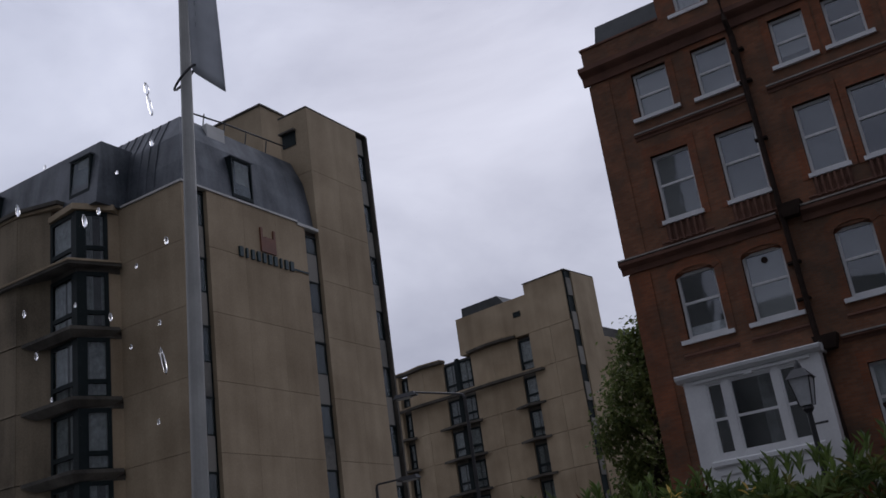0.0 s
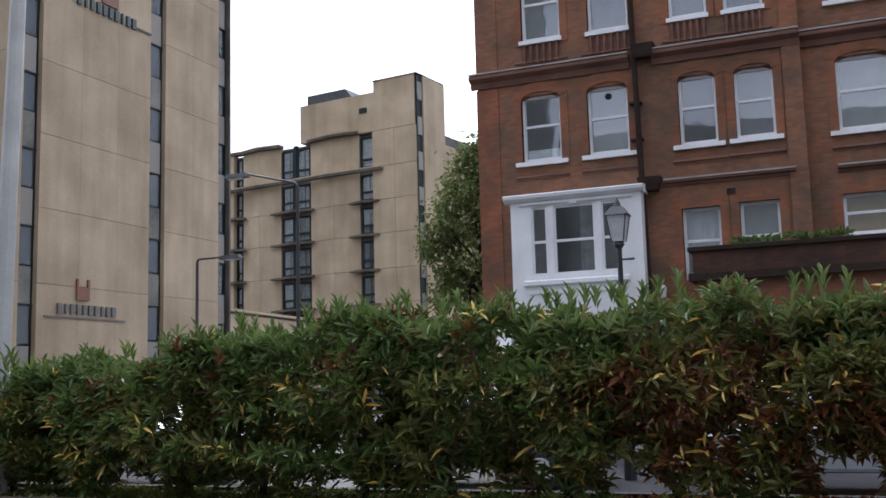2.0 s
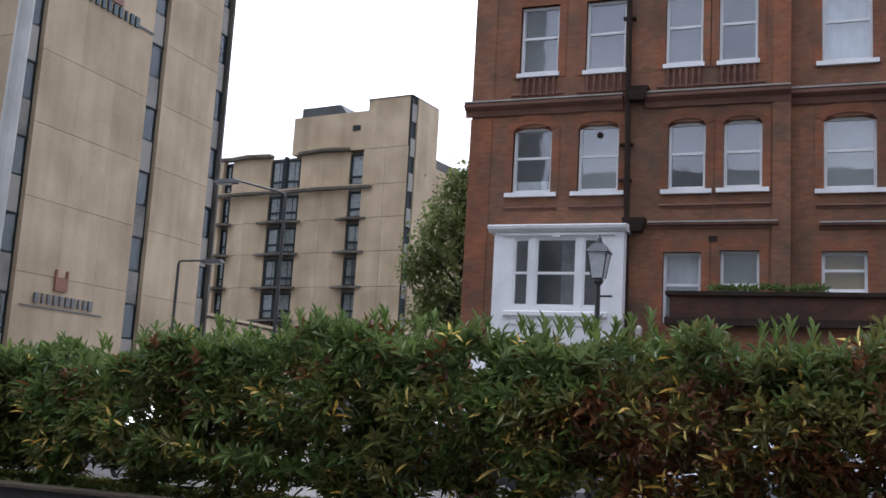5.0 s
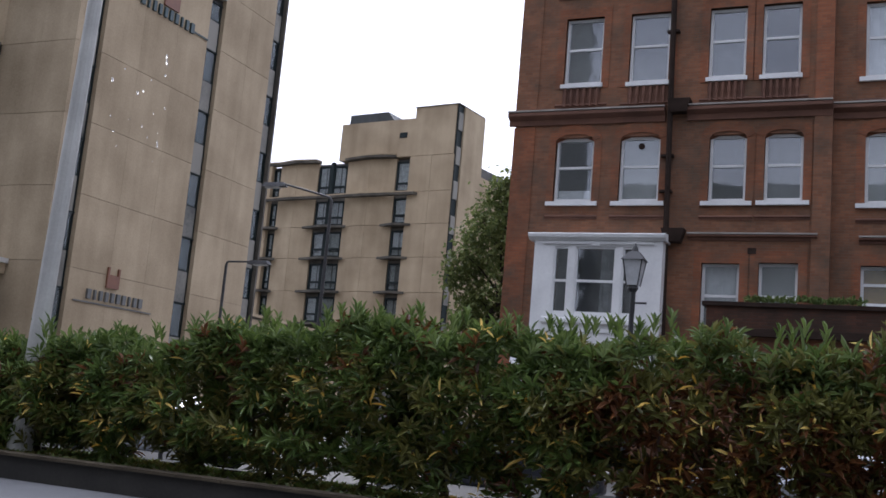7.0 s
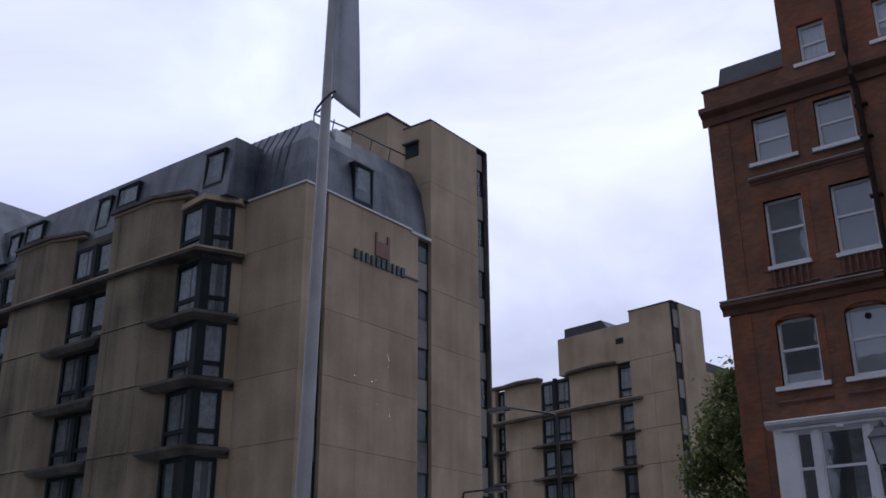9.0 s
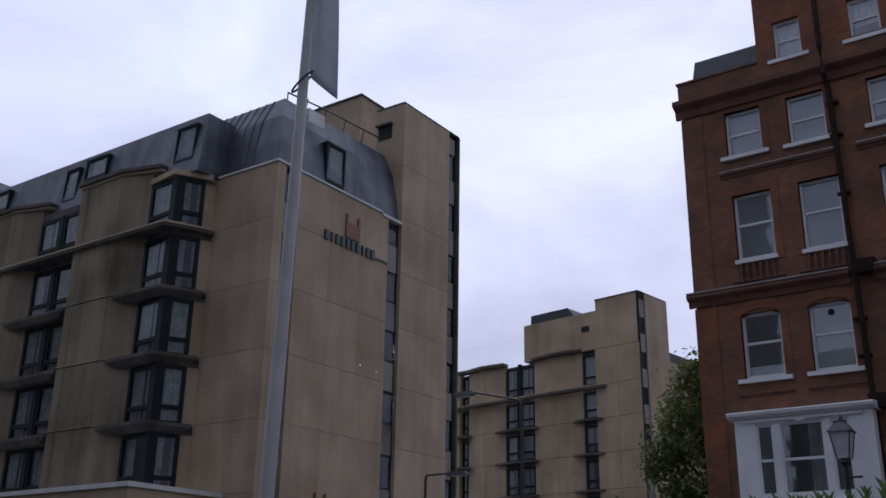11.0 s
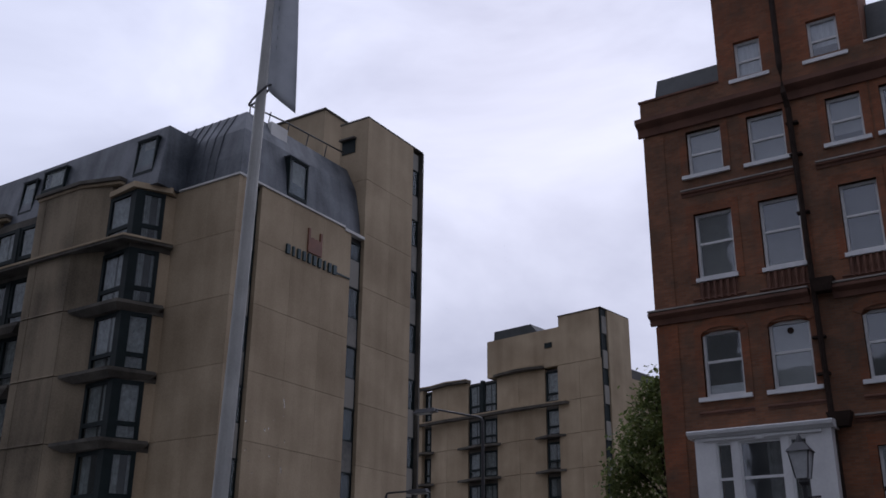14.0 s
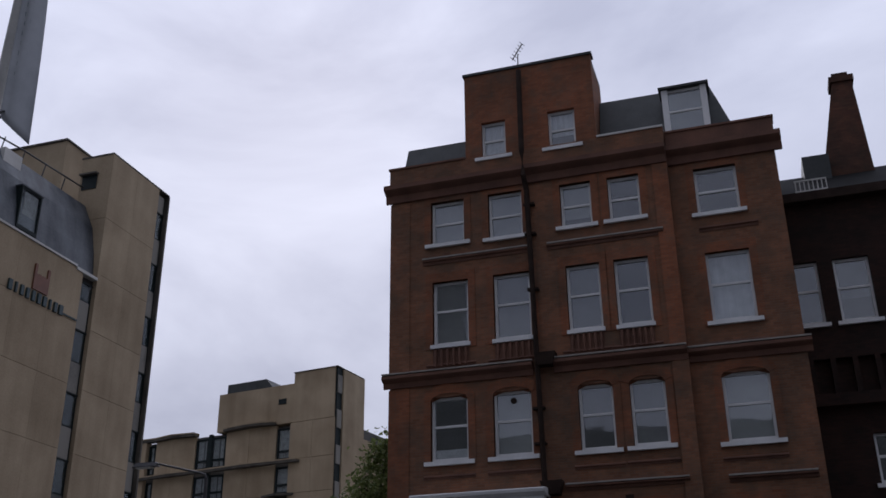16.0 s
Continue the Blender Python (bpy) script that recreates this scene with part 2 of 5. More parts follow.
M_YBLIND = surface("yellow_slatted_blind", (0.38, 0.24, 0.09), (0.58, 0.39, 0.17), 2.0, 20, 0.8, 0.1)
# colour kept dark to stand for unlit rooms behind the glass
M_INSIDE = surface("dark_room_tone", (0.07, 0.066, 0.062), (0.14, 0.133, 0.125), 1, 9, 0.9, 0.0)
M_ASPHALT = surface("wet_asphalt", (0.030, 0.030, 0.032), (0.065, 0.065, 0.067), 0.8, 60, 0.62, 0.35, spec=0.25)
M_PAVING = surface("wet_paving", (0.12, 0.116, 0.108), (0.20, 0.194, 0.182), 0.8, 30, 0.7, 0.2, spec=0.25)
M_PLANTER = surface("mossy_planter_wall", (0.018, 0.017, 0.015), (0.045, 0.041, 0.035), 1.6, 25, 0.85, 0.4, streaks=0.3)
M_RIM = surface("worn_timber_rim", (0.045, 0.036, 0.026), (0.105, 0.086, 0.06), 2.5, 40, 0.8, 0.3, spec=0.12)
M_SOIL = surface("dark_soil", (0.02, 0.015, 0.011), (0.05, 0.038, 0.028), 3, 40, 0.95, 0.6, spec=0.08)
M_LEAF = leaf_material("laurel_leaf", (0.054, 0.094, 0.021), (0.180, 0.250, 0.062))
M_LEAF_OLIVE = leaf_material("olive_leaf", (0.082, 0.084, 0.021), (0.218, 0.208, 0.056))
M_LEAF_RED = leaf_material("rusty_leaf", (0.080, 0.028, 0.011), (0.21, 0.085, 0.028))
M_LEAF_TIP = leaf_material("young_leaf", (0.090, 0.138, 0.038), (0.190, 0.245, 0.078))
M_LEAF_YEL = leaf_material("yellowed_leaf", (0.72, 0.44, 0.06), (0.95, 0.76, 0.28))
M_BARK = surface("dark_bark", (0.020, 0.015, 0.011), (0.055, 0.042, 0.032), 6, 40, 0.9, 0.8)
M_TREE_LEAF = leaf_material("plane_tree_leaf", (0.085, 0.118, 0.036), (0.225, 0.265, 0.090), 0.6, 0.42)
M_FLAG = surface("pale_grey_flag_cloth", (0.40, 0.42, 0.45), (0.52, 0.54, 0.57), 3, 60, 0.8, 0.1)
M_FLAGBAR = surface("slate_flag_print", (0.21, 0.25, 0.26), (0.28, 0.32, 0.33), 3, 60, 0.8, 0.0)
M_SIGN = surface("dark_teal_letters", (0.012, 0.035, 0.040), (0.03, 0.06, 0.065), 3, 30, 0.4, 0.0)
M_SIGN_FADED = surface("faded_slate_letters", (0.10, 0.102, 0.10), (0.155, 0.153, 0.145), 3, 30, 0.5, 0.0)
M_LOGO = surface("rust_orange_emblem", (0.15, 0.058, 0.032), (0.22, 0.085, 0.045), 3, 30, 0.5, 0.0)
M_BLUE = surface("blue_road_sign", (0.010, 0.085, 0.34), (0.02, 0.12, 0.42), 2, 20, 0.35, 0.0)
M_CAR_SILVER = surface("silver_car_paint", (0.42, 0.43, 0.45), (0.52, 0.53, 0.55), 2, 60, 0.25, 0.0, metal=0.5)
M_CAR_DARK = surface("dark_car_paint", (0.02, 0.022, 0.026), (0.04, 0.042, 0.05), 2, 60, 0.2, 0.0)
M_RUBBER = surface("tyre_rubber", (0.012, 0.012, 0.012), (0.03, 0.03, 0.03), 5, 50, 0.9, 0.2)


# ---- building helpers ----
def part(name, bm, material, parent=None, label=""):
    me = bpy.data.meshes.new(name)
    bmesh.ops.recalc_face_normals(bm, faces=bm.faces)
    bm.to_mesh(me)
    bm.free()
    me.materials.append(material)
    ob = new(name, me)
    if parent is not None:
        ob.parent = parent
    if label:
        tagged(ob, label)
    if name == "pane":
        ob.visible_shadow = False
    return ob


def thing(name, label, category, group="", kind=""):
    return tagged(new(name), label, category, group, kind)


def add_box(bm, x0, x1, y0, y1, z0, z1):
    vs = [bm.verts.new((x, y, z)) for z in (z0, z1) for y in (y0, y1) for x in (x0, x1)]
    for f in ((0, 2, 3, 1), (4, 5, 7, 6), (0, 1, 5, 4), (2, 6, 7, 3), (0, 4, 6, 2), (1, 3, 7, 5)):
        bm.faces.new([vs[i] for i in f])


def boxes(*args):
    bm = bmesh.new()
    for a in args:
        add_box(bm, *a)
    return bm


def add_prism(bm, pts, z0, z1, pts_top=None):
    """An upright prism over a plan outline, tapering to pts_top."""
    lo = [bm.verts.new((x, y, z0)) for x, y in pts]
    hi = [bm.verts.new((x, y, z1)) for x, y in (pts_top or pts)]
    k = len(pts)
    bm.faces.new(lo)
    bm.faces.new(hi)
    for i in range(k):
        bm.faces.new((lo[i], lo[(i + 1) % k], hi[(i + 1) % k], hi[i]))


def prism(pts, z0, z1, pts_top=None):
    bm = bmesh.new()
    add_prism(bm, pts, z0, z1, pts_top)
    return bm


def add_profile_x(bm, prof, x0, x1):
    """A moulding: outline prof in (y, z) run along x."""
    a = [bm.verts.new((x0, y, z)) for y, z in prof]
    b = [bm.verts.new((x1, y, z)) for y, z in prof]
    k = len(prof)
    bm.faces.new(a)
    bm.faces.new(b)
    for i in range(k):
        bm.faces.new((a[i], a[(i + 1) % k], b[(i + 1) % k], b[i]))


def add_tube(bm, path, radii, sides=8):
    """A tapered round tube along a path."""
    rings = []
    for i, p in enumerate(path):
        p = Vector(p)
        a = Vector(path[max(i - 1, 0)])
        b = Vector(path[min(i + 1, len(path) - 1)])
        q = (b - a).to_track_quat("Z", "Y")
        rings.append([bm.verts.new(p + q @ Vector((math.cos(t) * radii[i], math.sin(t) * radii[i], 0))) for t in [2 * math.pi * k / sides for k in range(sides)]])
    for r0, r1 in zip(rings, rings[1:]):
        for k in range(sides):
            bm.faces.new((r0[k], r0[(k + 1) % sides], r1[(k + 1) % sides], r1[k]))
    bm.faces.new(rings[0])
    bm.faces.new(rings[-1])


def tube(path, radii, sides=8):
    bm = bmesh.new()
    add_tube(bm, path, radii, sides)
    return bm


def facade(x0, x1, z0, z1, y, thick, holes):
    """A wall facing -y with rectangular holes and their reveals."""
    xs = sorted({x0, x1, *[h[0] for h in holes], *[h[1] for h in holes]})
    zs = sorted({z0, z1, *[h[2] for h in holes], *[h[3] for h in holes]})
    solid = {}
    for i in range(len(xs) - 1):
        for j in range(len(zs) - 1):
            cx, cz = (xs[i] + xs[i + 1]) / 2, (zs[j] + zs[j + 1]) / 2
            solid[i, j] = not any(h[0] < cx < h[1] and h[2] < cz < h[3] for h in holes)
    bm = bmesh.new()
    grid = {}

    def v(i, j, k):
        if (i, j, k) not in grid:
            grid[i, j, k] = bm.verts.new((xs[i], y + k * thick, zs[j]))
        return grid[i, j, k]

    for (i, j), s in solid.items():
        if not s:
            continue
        for k in (0, 1):
            bm.faces.new((v(i, j, k), v(i + 1, j, k), v(i + 1, j + 1, k), v(i, j + 1, k)))
        if not solid.get((i - 1, j)):
            bm.faces.new((v(i, j, 0), v(i, j + 1, 0), v(i, j + 1, 1), v(i, j, 1)))
        if not solid.get((i + 1, j)):
            bm.faces.new((v(i + 1, j, 0), v(i + 1, j + 1, 0), v(i + 1, j + 1, 1), v(i + 1, j, 1)))
        if not solid.get((i, j - 1)):
            bm.faces.new((v(i, j, 0), v(i + 1, j, 0), v(i + 1, j, 1), v(i, j, 1)))
        if not solid.get((i, j + 1)):
            bm.faces.new((v(i, j + 1, 0), v(i + 1, j + 1, 0), v(i + 1, j + 1, 1), v(i, j + 1, 1)))
    return bm


# ---- ground ----
M_RENDER = surface("grey_render", (0.09, 0.095, 0.092), (0.19, 0.195, 0.19), 0.2, 8, 0.9, 0.1)
tagged(part("ground", boxes((-900, 900, -900, 1200, -0.6, -0.03)), M_ASPHALT), "wet dark asphalt ground under the street", "ground", kind="structure")
# plain added walls behind the camera close the street and block low sky
tagged(part("unseen_wall_south", boxes((-120, -20, -14.4, -14, -0.03, 34), (-19.996, 90, -16.4, -16, -0.03, 19)), M_RENDER), "unseen grey wall added across the street to block low sky", "wall", kind="structure")
tagged(part("road", boxes((-120, 90, 10.47, 21.2, -0.03, 0.0)), M_ASPHALT), "wet asphalt carriageway beyond the planted median", "road", kind="structure")
M_NEAR = surface("pale_wet_concrete", (0.13, 0.13, 0.135), (0.23, 0.23, 0.235), 0.7, 30, 0.5, 0.2, spec=0.3)
tagged(part("road", boxes((-120, 90, -12, 8.59, -0.03, 0.38)), M_NEAR), "pale wet carriageway along the planter wall", "road", kind="structure")
pavement = tagged(part("pavement", boxes((-120, 90, 21.2, 140, -0.03, 0.13)), M_PAVING), "wet grey paving in front of the buildings", "pavement", kind="structure")

# ---- red brick mansion block ----
HOUSE_Y = 27.0
M_FLASH = surface("weathered_flashing", (0.24, 0.21, 0.18), (0.40, 0.37, 0.33), 2, 20, 0.7, 0.1)
brick_house = thing("brick_house", "five-storey red and brown brick mansion block with white sash windows", "house")


def arch_points(xc, w, z_spring, rise, k=6):
    return [(xc + w / 2 * math.cos(math.pi * i / k), z_spring + rise * math.sin(math.pi * i / k)) for i in range(k + 1)]


def sash_window(house, xc, w, z0, z1, y, sill_w, arched=False, back=None, back_label="", drop=1.0, red=0.24):
    """A white two-light sash in its opening: frame, panes, sill, blind and brick surround."""
    d = y + 0.14
    t = 0.075
    zm = z0 + (z1 - z0) * (0.50 if z0 > 14 else 0.545)
    x0, x1 = xc - w / 2, xc + w / 2
    bm = boxes((x0, x0 + t, d, d + 0.12, z0, z1), (x1 - t, x1, d, d + 0.12, z0, z1),
               (x0 + t, x1 - t, d, d + 0.12, z1 - t, z1), (x0 + t, x1 - t, d, d + 0.12, z0, z0 + t * 1.3))
    win = part("window", bm, M_WHITE, house, "white painted timber sash window")
    part("meeting_rail", boxes((x0 + t, x1 - t, d + 0.03, d + 0.10, zm - 0.035, zm + 0.035)), M_WHITE, win)
    part("pane", boxes((x0 + t, x1 - t, d + 0.05, d + 0.062, zm + 0.035, z1 - t)), M_GLASS, win)
    part("pane", boxes((x0 + t, x1 - t, d + 0.075, d + 0.087, z0 + t * 1.3, zm - 0.035)), M_GLASS, win)
    if sill_w:
        bm = bmesh.new()
        add_profile_x(bm, [(y - 0.10, z0 - 0.13), (y - 0.10, z0 - 0.015), (y + 0.15, z0 + 0.01), (y + 0.15, z0 - 0.13)], xc - sill_w / 2, xc + sill_w / 2)
        part("sill", bm, M_WHITE, win, "white painted stone sill")
    if back is not None:
        zb = z1 - (z1 - z0) * drop
        bm = bmesh.new()
        k = 16 if back is M_CURTAIN else 2
        rows = []
        for i in range(k + 1):
            xx = x0 + 0.02 + (w - 0.04) * i / k
            yy = d + 0.20 + 0.012 * math.sin(i * 1.9)
            rows.append((bm.verts.new((xx, yy, zb)), bm.verts.new((xx, yy, z1))))
        for a, b in zip(rows, rows[1:]):
            bm.faces.new((a[0], b[0], b[1], a[1]))
        part("blind", bm, back, win, back_label)
    if red:
        bm = boxes((x0 - red, x0, y - 0.02, y + 0.10, z0 - 0.14, z1 + (0 if arched else 0.30)), (x1, x1 + red, y - 0.02, y + 0.10, z0 - 0.14, z1 + (0 if arched else 0.30)))
        if arched:
            lo = arch_points(xc, w, z1 - 0.10, 0.20)
            hi = arch_points(xc, w + 2 * red, z1, 0.40)
            for i in range(len(lo) - 1):
                q = [(lo[i], lo[i + 1], hi[i + 1], hi[i])]
                for c in q:
                    a = [bm.verts.new((p[0], y - 0.035, p[1])) for p in c]
                    b = [bm.verts.new((p[0], y + 0.13, p[1])) for p in c]
                    bm.faces.new(a)
                    bm.faces.new(b)
                    for s in range(4):
                        bm.faces.new((a[s], a[(s + 1) % 4], b[(s + 1) % 4], b[s]))
            # brick spandrels close the corners over the curved head
            for sgn in (-1, 1):
                tri = [(xc + sgn * w / 2, z1 + 0.005), (xc + sgn * w / 2, z1 - 0.10), (xc + sgn * w * 0.25, z1 + 0.005)]
                a = [bm.verts.new((p[0], y + 0.10, p[1])) for p in tri]
                b = [bm.verts.new((p[0], y + 0.138, p[1])) for p in tri]
                bm.faces.new(a)
                bm.faces.new(b)
                for s in range(3):
                    bm.faces.new((a[s], a[(s + 1) % 3], b[(s + 1) % 3], b[s]))
        else:
            add_box(bm, x0, x1, y - 0.02, y + 0.10, z1, z1 + 0.30)
        part("brick_surround", bm, M_RED, win, "orange-red rubbed brick surround")
    return win


# openings: centre, width, bottom, top, sill width, arched, blind, how far it is drawn, setback
STEP = 0.30
ROWS = [
    (-8.21, 1.13, 7.78, 9.66, 1.50, True, None, 0, 0), (-6.32, 1.13, 7.78, 9.66, 1.48, True, M_BLIND, 1.0, 0),
    (-3.93, 0.98, 7.77, 9.62, 1.33, True, M_GREYSHEET, 0.45, 0), (-2.49, 0.98, 7.78, 9.62, 1.33, True, M_GREYSHEET, 1.0, 0), (0.12, 1.26, 7.76, 9.66, 1.70, True, M_BLIND, 1.0, STEP),
    (-8.13, 1.13, 11.27, 13.29, 1.24, False, M_GREYSHEET, 1.0, 0), (-6.21, 1.13, 11.24, 13.29, 1.24, False, M_GREYSHEET, 1.0, 0),
    (-4.05, 1.0, 11.26, 13.27, 1.10, False, M_GREYSHEET, 1.0, 0), (-2.63, 1.0, 11.25, 13.27, 1.10, False, None, 0, 0), (0.07, 1.22, 11.16, 13.24, 1.52, False, M_CURTAIN, 1.0, STEP),
    (-8.19, 1.08, 14.58, 16.03, 1.46, False, M_BLIND, 0.9, 0), (-6.32, 1.08, 14.53, 16.03, 1.44, False, M_BLIND, 0.9, 0),
    (-4.11, 0.95, 14.57, 15.98, 1.28, False, M_BLIND, 0.75, 0), (-2.65, 0.95, 14.58, 15.98, 1.30, False, None, 0, 0), (0.02, 1.22, 14.52, 15.97, 1.56, False, None, 0, STEP),
    (-4.00, 0.98, 4.2, 6.08, 0, False, M_CURTAIN, 0.55, 0), (-2.54, 0.98, 4.2, 6.12, 0, False, M_BLIND, 1.0, 0), (-0.03, 1.08, 5.1, 6.14, 1.2, False, M_YBLIND, 1.0, STEP),
    (-6.61, 0.80, 17.37, 18.66, 1.22, False, M_CURTAIN, 1.0, -0.01), (-4.39, 0.86, 17.34, 18.66, 1.28, False, M_CURTAIN, 0.6, -0.01),
]
WALL_L, WALL_STEP, WALL_R = -10.06, -1.30, 1.80
main_holes = [(c - w / 2, c + w / 2, a, b) for c, w, a, b, s, ar, m, dr, st in ROWS if st == 0]
main_holes.append((-8.6, -5.9, 4.4, 6.45))
right_holes = [(c - w / 2, c + w / 2, a, b) for c, w, a, b, s, ar, m, dr, st in ROWS if st == STEP]
gable_holes = [(c - w / 2, c + w / 2, a, b) for c, w, a, b, s, ar, m, dr, st in ROWS if st < 0]
part("wall", facade(WALL_L, WALL_STEP, 0, 17.15, HOUSE_Y, 0.36, main_holes), M_BRICK, brick_house)
part("wall", facade(WALL_STEP + 0.004, WALL_R, 0, 17.15, HOUSE_Y + STEP, 0.36, right_holes), M_BRICK, brick_house)
part("gable", facade(-7.55, -3.32, 17.154, 20.52, HOUSE_Y - 0.01, 0.30, gable_holes), M_RED, brick_house, "red brick gable with a flat coping")
part("wall", boxes((WALL_L, WALL_L + 0.35, HOUSE_Y + 0.364, HOUSE_Y + 12, 0, 17.1)), M_BRICK, brick_house)
part("wall", boxes((WALL_R - 0.35, WALL_R, HOUSE_Y + STEP + 0.364, HOUSE_Y + 12, 0, 17.1)), M_BRICK, brick_house)
part("wall", boxes((WALL_L, WALL_R, HOUSE_Y + 12.004, HOUSE_Y + 12.3, 0, 17.1)), M_BRICK, brick_house)
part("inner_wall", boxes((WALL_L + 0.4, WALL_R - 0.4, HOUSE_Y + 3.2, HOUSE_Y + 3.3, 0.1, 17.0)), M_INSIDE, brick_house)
part("flat_roof", boxes((WALL_L + 0.1, WALL_R - 0.1, HOUSE_Y + 0.7, HOUSE_Y + 11.9, 16.9, 17.05)), M_ROOF, brick_house)
part("wall", boxes((-7.35, -3.5, HOUSE_Y + 1.6, HOUSE_Y + 1.7, 17.06, 20.34)), M_INSIDE, brick_house)
part("gable_roof", boxes((-7.54, -3.33, HOUSE_Y + 0.30, HOUSE_Y + 1.9, 20.35, 20.50)), M_ROOF, brick_house)
for gx in (-7.54, -3.48):
    part("gable_cheek", boxes((gx, gx + 0.15, HOUSE_Y + 0.294, HOUSE_Y + 1.9, 17.06, 20.34)), M_RED, brick_house)
for c, w, a, b, s, ar, m, dr, st in ROWS:
    lab = {"pale_blind": "drawn pale blind", "net_curtain": "white net curtain", "grey_net_and_sky": "grey sheet for net curtain and reflected sky", "yellow_slatted_blind": "yellow slatted blind"}
    sash_window(brick_house, c, w, a, b, HOUSE_Y + st, s, ar, m, lab.get(m.name, "") if m else "", dr, 0.0 if st < 0 else 0.22)


# a low net across the foot of one sash and a round vent in another
part("half_curtain", boxes((-8.70, -7.72, HOUSE_Y + 0.30, HOUSE_Y + 0.32, 7.80, 8.16)), M_CURTAIN, brick_house, "short white net curtain")
part("vent", tube([(-6.32, HOUSE_Y + 0.170, 9.40), (-6.32, HOUSE_Y + 0.189, 9.40)], [0.09, 0.09], 14), M_PIPE, brick_house, "round dark window vent")


def cornice(name, x0, x1, y, z, out, tall, material=M_TERRA, label=""):
    bm = bmesh.new()
    add_profile_x(bm, [(y, z - tall), (y - out * 0.25, z - tall), (y - out * 0.35, z - tall * 0.55), (y - out * 0.8, z - tall * 0.4), (y - out, z - tall * 0.3), (y - out, z - 0.02), (y - out * 0.85, z), (y, z + 0.03)], x0, x1)
    ob = part(name, bm, material, brick_house, label)
    if 0.09 < out < 0.3:
        part("flashing", boxes((x0, x1, y - out - 0.012, y - out * 0.3, z + 0.012, z + 0.055)), M_FLASH, ob)
    return ob


cornice("cornice", WALL_L - 0.17, WALL_STEP, HOUSE_Y - 0.003, 16.75, 0.34, 0.55)
cornice("cornice", WALL_STEP + 0.004, WALL_R + 0.22, HOUSE_Y + STEP - 0.003, 16.75, 0.34, 0.55)
cornice("belt_course", WALL_L - 0.18, -5.65, HOUSE_Y - 0.003, 10.40, 0.26, 0.36, M_TERRA, "moulded terracotta belt course")
cornice("belt_course", -5.05, WALL_STEP, HOUSE_Y - 0.003, 10.40, 0.26, 0.36)
cornice("belt_course", WALL_STEP + 0.004, WALL_R + 0.16, HOUSE_Y + STEP - 0.003, 10.38, 0.26, 0.36)
cornice("string_course", -9.0, -5.65, HOUSE_Y - 0.003, 14.05, 0.10, 0.16)
cornice("string_course", -5.05, WALL_STEP - 0.3, HOUSE_Y - 0.003, 14.03, 0.10, 0.16)
cornice("string_course", -4.9, -1.6, HOUSE_Y - 0.003, 6.84, 0.13, 0.14)
cornice("string_course", -0.62, 1.6, HOUSE_Y + STEP - 0.003, 6.84, 0.13, 0.14)
cornice("string_course", -0.6, 1.05, HOUSE_Y + STEP - 0.003, 14.05, 0.08, 0.14)
for c, w, a, b, s, ar, m, dr, st in ROWS:
    if 11 < a < 12 or 7 < a < 8:
        cornice("apron_moulding", c - w / 2 - 0.2, c + w / 2 + 0.2, HOUSE_Y + st - 0.003, a - (0.62 if a > 11 else 0.42), 0.06, 0.10)
# parapet, quoin and pier
part("parapet", boxes((WALL_L - 0.06, WALL_STEP, HOUSE_Y - 0.06, HOUSE_Y + 0.36, 16.785, 17.40)), M_BRICK, brick_house)
part("parapet", boxes((WALL_STEP + 0.004, WALL_R + 0.06, HOUSE_Y + STEP - 0.06, HOUSE_Y + STEP + 0.36, 16.785, 17.30)), M_TERRA, brick_house)
part("parapet_coping", boxes((WALL_L - 0.10, -7.56, HOUSE_Y - 0.10, HOUSE_Y + 0.40, 17.404, 17.47)), M_TERRA, brick_house)
part("parapet_coping", boxes((-3.31, WALL_STEP, HOUSE_Y - 0.10, HOUSE_Y + 0.40, 17.404, 17.47)), M_COPING, brick_house)
part("parapet_coping", boxes((WALL_STEP + 0.004, WALL_R + 0.10, HOUSE_Y + STEP - 0.10, HOUSE_Y + STEP + 0.40, 17.304, 17.37)), M_TERRA, brick_house)
part("gable_coping", boxes((-7.60, -3.27, HOUSE_Y - 0.06, HOUSE_Y + 0.34, 20.524, 20.61)), M_ROOF, brick_house)
part("quoin", boxes((WALL_L - 0.03, WALL_L + 0.62, HOUSE_Y - 0.025, HOUSE_Y - 0.002, 0, 10.0)), M_RED, brick_house, "red brick corner pier")
part("quoin", boxes((WALL_L - 0.03, WALL_L + 0.62, HOUSE_Y - 0.025, HOUSE_Y - 0.002, 10.42, 16.18)), M_BRICK, brick_house)
part("pier", boxes((WALL_STEP - 0.45, WALL_STEP, HOUSE_Y - 0.06, HOUSE_Y - 0.002, 0, 10.03)), M_BRICK, brick_house)
part("pier", boxes((WALL_STEP - 0.45, WALL_STEP, HOUSE_Y - 0.06, HOUSE_Y - 0.002, 10.42, 16.18)), M_RED, brick_house)
# little balusters below the second-floor windows
for c, w, a, b, s, ar, m, dr, st in ROWS:
    if 11 < a < 12 and st == 0:
        part("apron_panel", boxes((c - w / 2, c + w / 2, HOUSE_Y - 0.012, HOUSE_Y - 0.002, 10.56, a - 0.14)), M_TERRA, brick_house)
        for i in range(6):
            bx = c - w / 2 + w * (i + 0.5) / 6
            part("baluster", tube([(bx, HOUSE_Y - 0.05, 10.58), (bx, HOUSE_Y - 0.05, 10.72), (bx, HOUSE_Y - 0.05, 10.86), (bx, HOUSE_Y - 0.05, a - 0.145)], [0.05, 0.035, 0.055, 0.04], 6), M_TERRA, brick_house)
